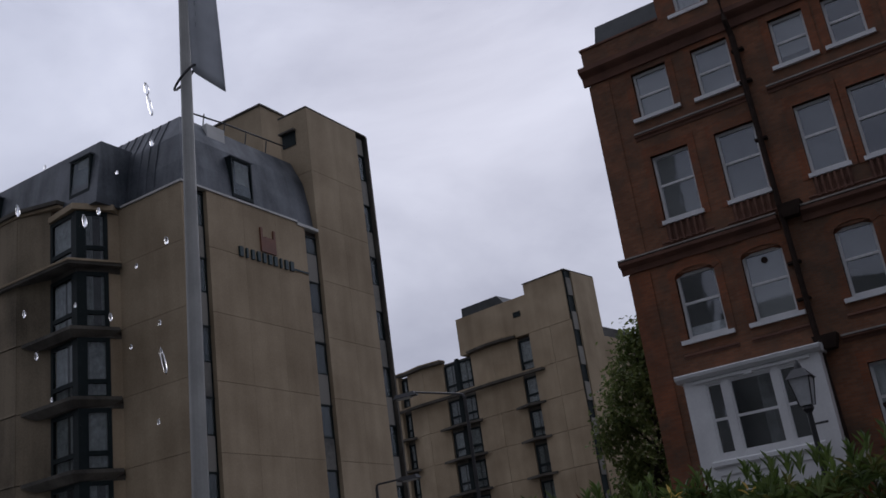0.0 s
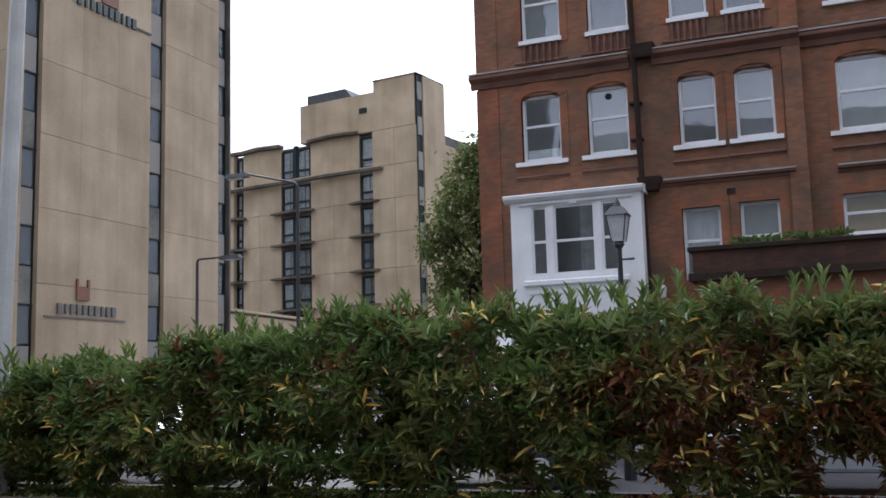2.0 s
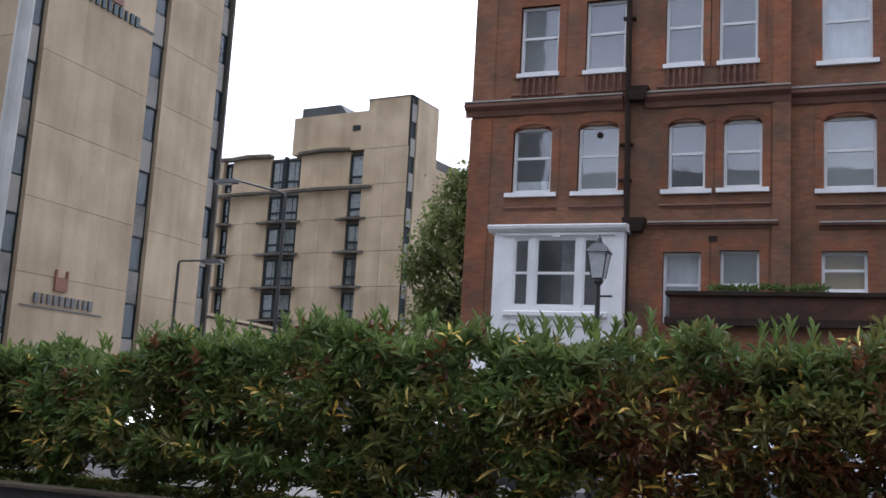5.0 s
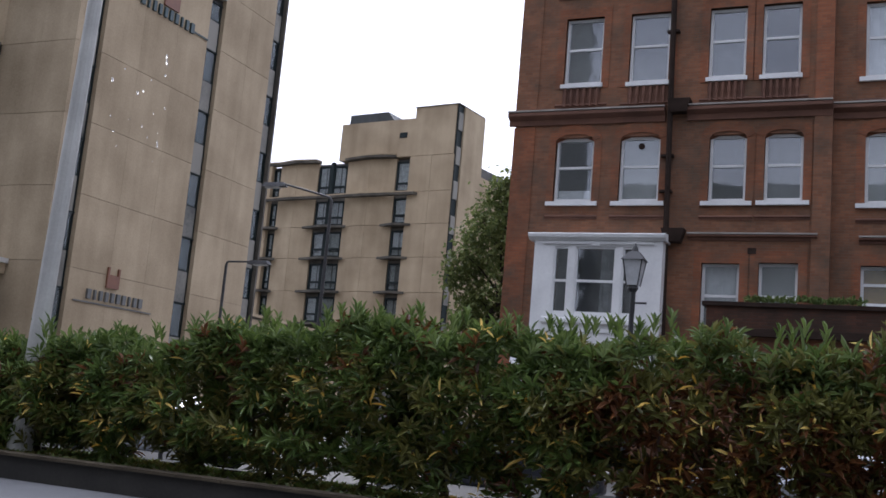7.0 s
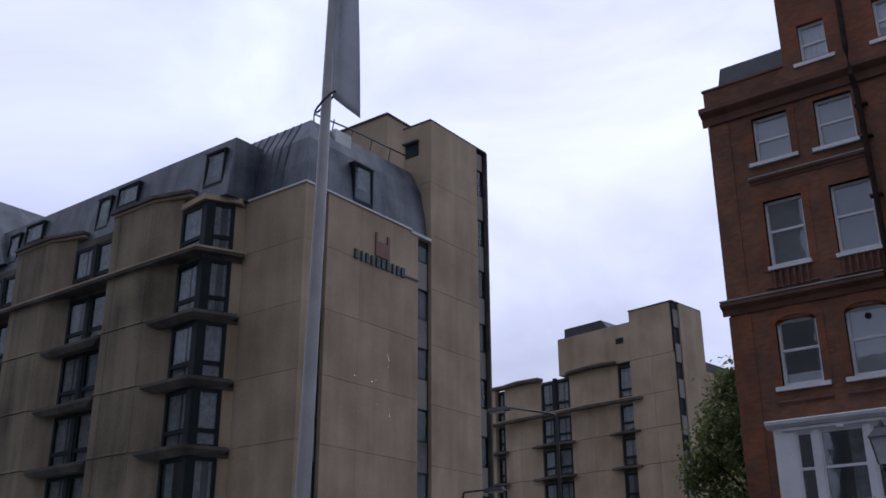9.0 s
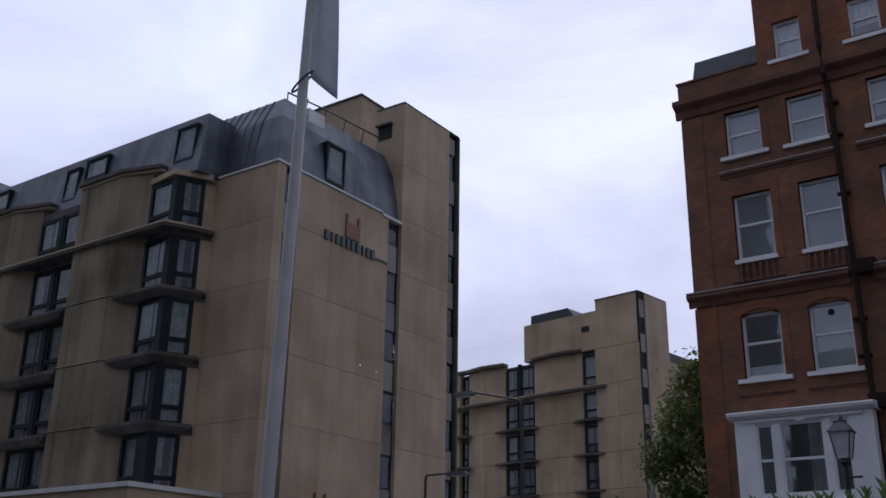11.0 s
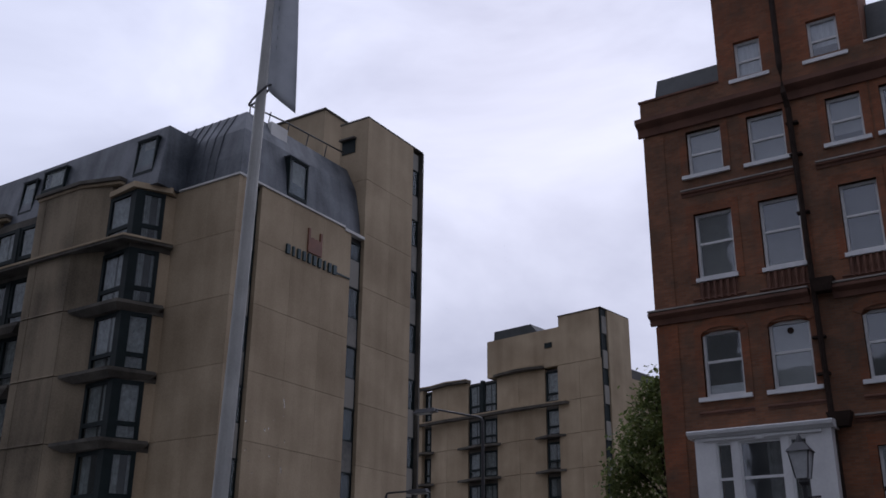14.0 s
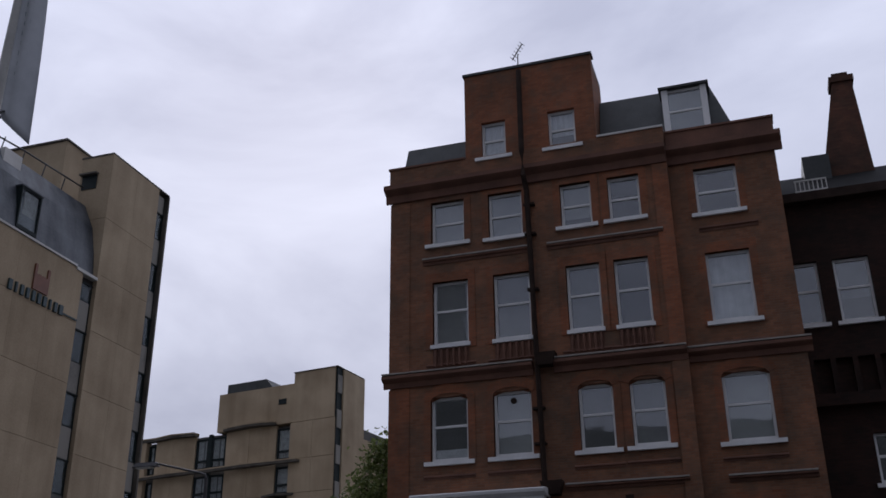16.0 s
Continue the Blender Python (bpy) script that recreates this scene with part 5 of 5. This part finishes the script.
    # low growth over the soil
    for i in range(int((x1 - x0) * 70)):
        base = Vector((rnd.uniform(x0, x1), PLANT_Y + 0.22 + rnd.uniform(0.0, 1.3), 0.585))
        for j in range(7):
            dr = Vector((0.7 * math.cos(2.4 * j + i), 0.7 * math.sin(2.4 * j + i), 0.75 + 0.05 * j))
            add_leaf(stores["red" if rusty and i % 3 else ("olive", "green")[i % 2]], base, dr, Vector((0, 0, 1)), rnd.uniform(0.08, 0.17), 0.032, 0.15)
    # upright shoots that stand above the top
    for i in range(int((x1 - x0) * 6)):
        x = rnd.uniform(x0, x1)
        base = Vector((x, PLANT_Y + 0.3 + rnd.uniform(0.0, 0.9), hedge_top(x) + rnd.uniform(-0.04, 0.05)))
        for j in range(8):
            a = 2.4 * j
            dr = Vector((0.45 * math.cos(a), 0.45 * math.sin(a), 1.0 - 0.04 * j))
            add_leaf(stores["tip" if rnd.random() < 0.5 else "green"], base + Vector((0, 0, 0.018 * j)), dr, Vector((0, 0, 1)), rnd.uniform(0.10, 0.17), 0.034, 0.05)
    for key, mt, lb in (("green", M_LEAF, "glossy green leaves"), ("olive", M_LEAF_OLIVE, "olive green leaves"), ("red", M_LEAF_RED, "rusty brown inner leaves"), ("tip", M_LEAF_TIP, "pale young leaf tips"), ("yellow", M_LEAF_YEL, "yellowed leaves")):
        if stores[key][0]:
            tagged(leaf_part("foliage", stores[key], mt, sh, lb), kind="stuff")
    # crooked stems seen below the foliage
    for i in range(2):
        bx = xc + (i - 0.5) * 1.0 + rnd.uniform(-0.2, 0.2)
        by = PLANT_Y + 0.95 + rnd.uniform(-0.2, 0.2)
        path = [(bx, by, 0.55)]
        for s in range(1, 5):
            path.append((bx + rnd.gauss(0, 0.06) * s, by + rnd.gauss(0, 0.03) * s, 0.55 + 0.20 * s))
        part("stem", tube(path, [0.055, 0.045, 0.038, 0.028, 0.015], 7), M_BARK, sh)
    return sh


HEDGE_X = [-17.2, -15.0, -12.9, -10.8, -8.8, -6.7, -4.6, -2.5, -0.4, 1.7, 3.8]
for i, (a, b) in enumerate(zip(HEDGE_X, HEDGE_X[1:])):
    shrub(a, b, 40 + i, a > -3.5)

# ---- flagpoles in the hedge ----
def flagpole(px, py, side, reach0, reach1, z_top, z_foot, label, flag_label):
    pole = thing("flagpole", label, "flagpole", "flagpoles along the median")
    part("pole", tube([(px - 0.085, py, 0.6), (px - 0.012, py, 3.5), (px + 0.088, py, 7.5), (px + 0.205, py, z_top + 0.5)], [0.115, 0.102, 0.084, 0.055], 14), M_STEEL, pole)
    part("collar", tube([(px - 0.083, py, 0.66), (px - 0.076, py, 0.95)], [0.15, 0.14], 14), M_STEEL, pole)
    ring = [(px + 0.12 + 0.17 * math.cos(a), py - 0.02 + 0.12 * math.sin(a), z_foot - 0.12 + 0.12 * math.cos(a) + 0.10 * math.sin(a)) for a in [2 * math.pi * k / 14 for k in range(15)]]
    part("halyard_ring", tube(ring, [0.018] * 15, 6), M_LAMP, pole, "grey rope ring at the foot of the flag")

    def cloth(u, s, lift=0.0):
        reach = (reach0 + (reach1 - reach0) * s) * u
        fold = 0.09 * math.sin(u * 7.0 + s * 2.0) * u
        z = z_top - (z_top - z_foot) * s - 0.34 * math.sqrt(u) * s - 0.10 * math.sin(u * 3 + s * 5) * u
        return (px + 0.16 + side * (0.07 + reach * 0.80), py + reach * 0.45 + fold - lift, z)

    flag = thing("flag", flag_label, "flag", "flags on the median poles")
    bm = bmesh.new()
    cols, rws = 14, 22
    gridv = [[bm.verts.new(cloth(i / cols, j / rws)) for i in range(cols + 1)] for j in range(rws + 1)]
    for j in range(rws):
        for i in range(cols):
            bm.faces.new((gridv[j][i], gridv[j][i + 1], gridv[j + 1][i + 1], gridv[j + 1][i]))
    for f in bm.faces:
        f.smooth = True
    fl = part("cloth", bm, M_FLAG, flag)
    fl.modifiers.new("thickness", "SOLIDIFY").thickness = 0.006
    for k in range(9):
        s = 0.30 + 0.055 * k
        u0, u1 = 0.26 + 0.04 * (k % 2), 0.66 + 0.05 * (k % 3)
        bm = bmesh.new()
        vs = [cloth(u, q, 0.012) for u, q in ((u0, s), (u1, s - 0.006), (u1, s + 0.018), (u0, s + 0.024))]
        lo = [bm.verts.new(p) for p in vs]
        hi = [bm.verts.new((p[0], p[1] + 0.004, p[2])) for p in vs]
        bm.faces.new(lo)
        bm.faces.new(hi)
        for i in range(4):
            bm.faces.new((lo[i], lo[(i + 1) % 4], hi[(i + 1) % 4], hi[i]))
        part("print_bar", bm, M_FLAGBAR, flag)
    return pole


flagpole(-9.28, 9.15, 1, 0.24, 0.46, 12.1, 9.05, "tall pale grey steel flagpole rising from the hedge", "limp pale grey flag with illegible slate print hanging on the pole")
flagpole(3.17, 9.15, -1, 0.9, 1.0, 12.3, 9.45, "tall pale grey steel flagpole rising from the hedge", "pale grey flag lifted by the wind on the second pole")

# ---- lantern lamp post in front of the bay ----
lantern = thing("street_lantern", "black cast-iron street lamp post with a glazed lantern", "street lamp")
LX, LY = -4.19, 18.0
part("post", tube([(LX, LY, 0.0), (LX, LY, 0.9), (LX, LY, 1.0), (LX, LY, 4.0)], [0.11, 0.10, 0.06, 0.045], 10), M_BLACK, lantern)
part("ladder_bar", tube([(LX - 0.02, LY, 3.80), (LX + 0.26, LY, 3.80)], [0.018, 0.022], 6), M_BLACK, lantern)
part("frog", tube([(LX, LY, 4.0), (LX, LY, 4.06), (LX, LY, 4.12)], [0.06, 0.10, 0.08], 8), M_BLACK, lantern)
sq = lambda r: [(LX - r, LY - r), (LX + r, LY - r), (LX + r, LY + r), (LX - r, LY + r)]
# opaque pale colour imitates sky reflected in the lantern glass
M_LANTERN_PALE = surface("pale_reflection_glass", (0.42, 0.43, 0.44), (0.58, 0.59, 0.60), 5, 20, 0.15, 0.0)
part("lantern_glass", prism(sq(0.10), 4.12, 4.58, sq(0.17)), M_LANTERN_PALE, lantern, "lantern glass coloured pale for its reflection")
for sx in (-1, 1):
    for sy in (-1, 1):
        part("lantern_bar", tube([(LX + sx * 0.105, LY + sy * 0.105, 4.12), (LX + sx * 0.175, LY + sy * 0.175, 4.58)], [0.012, 0.012], 5), M_BLACK, lantern)
part("lantern_roof", prism(sq(0.21), 4.58, 4.74, sq(0.09)), M_BLACK, lantern)
part("finial", tube([(LX, LY, 4.74), (LX, LY, 4.82), (LX, LY, 4.9)], [0.07, 0.05, 0.012], 8), M_BLACK, lantern)


# ---- street lamps down the side street ----
def street_lamp(px, py, h, reach, rise, label):
    lamp = thing("street_lamp", label, "street lamp", "side street lamps")
    part("column", tube([(px, py, 0.13), (px, py, 1.2), (px, py, 1.25), (px, py, h)], [0.11, 0.10, 0.07, 0.055], 10), M_LAMP, lamp)
    part("arm", tube([(px, py, h - 0.02), (px + reach * 0.03, py, h + 0.10), (px + reach * 0.10, py, h + 0.12 + rise * 0.06), (px + reach, py, h + rise)], [0.05, 0.045, 0.04, 0.035], 8), M_LAMP, lamp)
    bm = bmesh.new()
    hx = px + reach
    d = 1 if reach > 0 else -1
    add_prism(bm, [(hx - 0.1 * d, py - 0.13), (hx + 0.85 * d, py - 0.16), (hx + 0.95 * d, py), (hx + 0.85 * d, py + 0.16), (hx - 0.1 * d, py + 0.13)], h + rise - 0.10, h + rise + 0.05, [(hx, py - 0.08), (hx + 0.75 * d, py - 0.10), (hx + 0.8 * d, py), (hx + 0.75 * d, py + 0.10), (hx, py + 0.08)])
    part("lamp_head", bm, M_LAMP, lamp)
    part("lens", boxes((min(hx + 0.15 * d, hx + 0.75 * d), max(hx + 0.15 * d, hx + 0.75 * d), py - 0.1, py + 0.1, h + rise - 0.14, h + rise - 0.104)), M_COPING, lamp)
    return lamp


street_lamp(-17.6, 29.6, 8.45, -2.0, 0.62, "grey column street lamp with a long arm and flat head")
street_lamp(-23.7, 32.4, 6.55, 1.15, 0.14, "slim grey column street lamp with a short arm")

# ---- blue roundabout sign ----
sign = thing("road_sign", "round blue road sign with white curved arrows on a grey post", "road sign")
SX, SY = -14.76, 13.0
SM = pose(SX, SY, 2.38, 0, 0, 20) @ Matrix.Scale(0.88, 4)
part("post", tube([(SX, SY + 0.06, 0.0), (SX, SY + 0.06, 2.62)], [0.04, 0.04], 8), M_LAMP, sign)
bm = bmesh.new()
c0 = [bm.verts.new((0.38 * math.cos(a), -0.012, 0.38 * math.sin(a))) for a in [2 * math.pi * k / 28 for k in range(28)]]
c1 = [bm.verts.new((v.co.x, 0.012, v.co.z)) for v in c0]
bm.faces.new(c0)
bm.faces.new(c1)
for k in range(28):
    bm.faces.new((c0[k], c0[(k + 1) % 28], c1[(k + 1) % 28], c1[k]))
disc = part("sign_disc", bm, M_BLUE, sign)
disc.matrix_world = SM
for k in range(3):
    bm = bmesh.new()
    a0 = math.pi / 2 + 0.5 - 2 * math.pi / 3 * k
    arc = [a0 - 0.16 * i for i in range(8)]
    fr = []
    for a in arc:
        fr.append([bm.verts.new((r * math.cos(a), y, r * math.sin(a))) for r, y in ((0.22, -0.020), (0.30, -0.020), (0.30, -0.013), (0.22, -0.013))])
    for p, q in zip(fr, fr[1:]):
        for i in range(4):
            bm.faces.new((p[i], p[(i + 1) % 4], q[(i + 1) % 4], q[i]))
    bm.faces.new(fr[0])
    bm.faces.new(fr[-1])
    a = arc[-1]
    tri = [(0.15, a), (0.37, a), (0.26, a - 0.42)]
    f0 = [bm.verts.new((r * math.cos(t), -0.020, r * math.sin(t))) for r, t in tri]
    f1 = [bm.verts.new((r * math.cos(t), -0.013, r * math.sin(t))) for r, t in tri]
    bm.faces.new(f0)
    bm.faces.new(f1)
    for i in range(3):
        bm.faces.new((f0[i], f0[(i + 1) % 3], f1[(i + 1) % 3], f1[i]))
    part("arrow", bm, M_COPING, disc, "white curved arrow")


# ---- street tree beside the brick house ----
def tree(name, x, y, h, crown_r, z_low, seed, label, n_clumps=150):
    rnd = random.Random(seed)
    t = thing(name, label, "tree")
    path = [(x, y, 0.1)]
    for s in range(1, 6):
        path.append((x + rnd.gauss(0, 0.12) * s, y + rnd.gauss(0, 0.12) * s, 0.1 + (h * 0.8) * s / 5))
    part("trunk", tube(path, [0.24, 0.20, 0.17, 0.13, 0.09, 0.04], 9), M_BARK, t)
    store = ([], [])
    for i in range(n_clumps):
        zz = rnd.uniform(z_low, h)
        rel = (zz - z_low) / (h - z_low)
        rad = crown_r * (0.55 + 0.6 * math.sin(math.pi * min(1, rel * 0.85 + 0.12))) * (1 - 0.45 * max(0, rel - 0.7) / 0.3)
        a = rnd.uniform(0, 2 * math.pi)
        lump = 1 + 0.60 * noise.noise(Vector((math.cos(a) * 1.5, math.sin(a) * 1.5, zz * 0.8)))
        rr = rad * lump * math.sqrt(rnd.uniform(0.25, 1))
        c = Vector((x + rr * math.cos(a), y + rr * math.sin(a), zz))
        if i % 6 == 0:
            stem = Vector((x, y, max(1.5, zz - 1.2)))
            part("branch", tube([tuple(stem), tuple(stem.lerp(c, 0.5) + Vector((0, 0, 0.12))), tuple(c)], [0.05, 0.03, 0.012], 6), M_BARK, t)
        for j in range(rnd.randint(44, 74)):
            o = Vector((rnd.gauss(0, 0.25), rnd.gauss(0, 0.25), rnd.gauss(0, 0.25)))
            dr = Vector((rnd.gauss(0, 1), rnd.gauss(0, 1), rnd.gauss(-0.35, 0.6)))
            add_leaf(store, c + o, dr, Vector((rnd.gauss(0, 0.4), rnd.gauss(0, 0.4), 1)), rnd.uniform(0.13, 0.23), rnd.uniform(0.09, 0.16), 0.2)
    tagged(leaf_part("crown", store, M_TREE_LEAF, t, "uneven leafy green crown"), kind="stuff")
    return t


tree("street_tree", -13.2, 35.0, 10.4, 1.62, 2.6, 5, "leafy green street tree behind the brick house corner", 230)

# planting on the terrace
tp = thing("terrace_plants", "low green plants along the terrace coping", "plants", kind="stuff")
store = ([], [])
rnd = random.Random(77)
for i in range(420):
    px = rnd.uniform(-3.0, -0.4)
    b = Vector((px, 24.58 + rnd.uniform(-0.12, 0.12), 4.72 + rnd.uniform(0, 0.12) + 0.10 * max(0, noise.noise(Vector((px * 2, 0, 0))))))
    add_leaf(store, b, Vector((rnd.gauss(0, 0.6), rnd.gauss(-0.2, 0.5), 1)), Vector((0, -1, 0.3)), rnd.uniform(0.10, 0.22), 0.05, 0.3)
leaf_part("foliage", store, M_LEAF_TIP, tp)


# ---- cars on the far carriageway, glimpsed below the hedge ----
def car(x, y, paint, label):
    c = thing("car", label, "car", "cars beyond the hedge")
    c.matrix_world = pose(x, y, 0)
    prof = [(-2.1, 0.35), (-2.15, 0.75), (-1.95, 0.92), (-1.45, 0.98), (-0.85, 1.42), (0.55, 1.45), (1.25, 1.0), (1.95, 0.88), (2.1, 0.65), (2.1, 0.35)]
    bm = bmesh.new()
    a = [bm.verts.new((px, -0.82 + (0.16 if pz > 1.1 else 0), pz)) for px, pz in prof]
    b = [bm.verts.new((px, 0.82 - (0.16 if pz > 1.1 else 0), pz)) for px, pz in prof]
    bm.faces.new(a)
    bm.faces.new(b)
    for i in range(len(prof)):
        bm.faces.new((a[i], a[(i + 1) % len(prof)], b[(i + 1) % len(prof)], b[i]))
    body = part("body", bm, paint, c)
    bv = body.modifiers.new("round", "BEVEL")
    bv.width, bv.segments = 0.06, 2
    for yy in (-0.765, 0.765):
        for q in ([(-1.15, 1.04), (-0.80, 1.36), (-0.18, 1.38), (-0.18, 1.04)], [(-0.10, 1.04), (-0.10, 1.38), (0.50, 1.38), (1.0, 1.04)]):
            bm = bmesh.new()
            f0 = [bm.verts.new((px, yy * (1.0 - 0.12 * (pz - 1.04) / 0.34) - 0.02, pz)) for px, pz in q]
            f1 = [bm.verts.new((px, yy * (1.0 - 0.12 * (pz - 1.04) / 0.34) + 0.02, pz)) for px, pz in q]
            bm.faces.new(f0)
            bm.faces.new(f1)
            for i in range(4):
                bm.faces.new((f0[i], f0[(i + 1) % 4], f1[(i + 1) % 4], f1[i]))
            part("side_window", bm, M_CAR_DARK, c)
    for wx in (-1.3, 1.3):
        for wy in (-0.80, 0.80):
            wh = part("wheel", tube([(wx, wy - 0.10, 0.32), (wx, wy - 0.09, 0.32), (wx, wy + 0.09, 0.32), (wx, wy + 0.10, 0.32)], [0.26, 0.32, 0.32, 0.26], 18), M_RUBBER, c)
            part("rim", tube([(wx, wy - 0.112, 0.32), (wx, wy + 0.112, 0.32)], [0.2, 0.2], 14), M_STEEL, wh)
    for wy in (-0.6, 0.6):
        part("headlight", boxes((2.06, 2.12, wy - 0.16, wy + 0.16, 0.62, 0.76)), M_COPING, c)
        part("tail_light", boxes((-2.17, -2.10, wy - 0.14, wy + 0.14, 0.70, 0.86)), M_LOGO, c)
    return c


car(-0.6, 16.5, M_CAR_SILVER, "silver car parked beyond the hedge")
car(-6.5, 17.0, M_CAR_DARK, "dark car standing beyond the hedge")
car(-13.2, 16.2, M_CAR_SILVER, "silver car standing beyond the hedge")

# ---- rain on the vehicle's side window ----
M_CLEAR = glass_material("clean_side_glass", (1.0, 1.0, 1.0), 0.0, 0.04)
m_drop, _, _, db = node_material("rain_water")
db.inputs["Base Color"].default_value = (1, 1, 1, 1)
db.inputs["Transmission Weight"].default_value = 1.0
db.inputs["IOR"].default_value = 1.33
db.inputs["Roughness"].default_value = 0.02
WIN_Y = 0.62
side_window = thing("vehicle_window", "clear vehicle side window speckled with raindrops", "window")
pane_ob = part("pane", boxes((-0.82, -0.26, WIN_Y, WIN_Y + 0.004, 1.62, 1.98)), M_CLEAR, side_window)
pane_ob.visible_shadow = False


def drop_mesh(w, h, lean):
    bm = bmesh.new()
    rings, segs = 5, 8
    rows = []
    for i in range(1, rings):
        t = math.pi * i / rings
        rows.append([bm.verts.new((w * math.sin(t) * math.cos(a) * (1 + 0.25 * math.cos(t)) + lean * math.cos(t), -0.45 * w * math.sin(t) * (1 if math.sin(a) > 0 else 0.15) * abs(math.sin(a)), -h * math.cos(t))) for a in [2 * math.pi * k / segs for k in range(segs)]])
    lo, hi = bm.verts.new((lean, 0, -h)), bm.verts.new((-lean, 0, h))
    for r0, r1 in zip(rows, rows[1:]):
        for k in range(segs):
            bm.faces.new((r0[k], r0[(k + 1) % segs], r1[(k + 1) % segs], r1[k]))
    for k in range(segs):
        bm.faces.new((lo, rows[0][(k + 1) % segs], rows[0][k]))
        bm.faces.new((hi, rows[-1][k], rows[-1][(k + 1) % segs]))
    for f in bm.faces:
        f.smooth = True
    bmesh.ops.recalc_face_normals(bm, faces=bm.faces)
    me = bpy.data.meshes.new("raindrop")
    bm.to_mesh(me)
    bm.free()
    me.materials.append(m_drop)
    return me


drop_meshes = [drop_mesh(w, h, l) for w, h, l in ((0.0006, 0.0009, 0.0), (0.0008, 0.0015, 0.0002), (0.0011, 0.0026, 0.0006), (0.0009, 0.0044, 0.0010), (0.0007, 0.0007, 0.0))]
rnd = random.Random(9)
for i in range(20):
    ob = new("raindrop", drop_meshes[rnd.choice((0, 0, 1, 1, 2, 3, 4))])
    ob.parent = side_window
    ob.location = (rnd.uniform(-0.66, -0.585), WIN_Y - 0.0003, 1.72 + 0.11 * rnd.random() ** 0.8)
    ob.visible_shadow = False
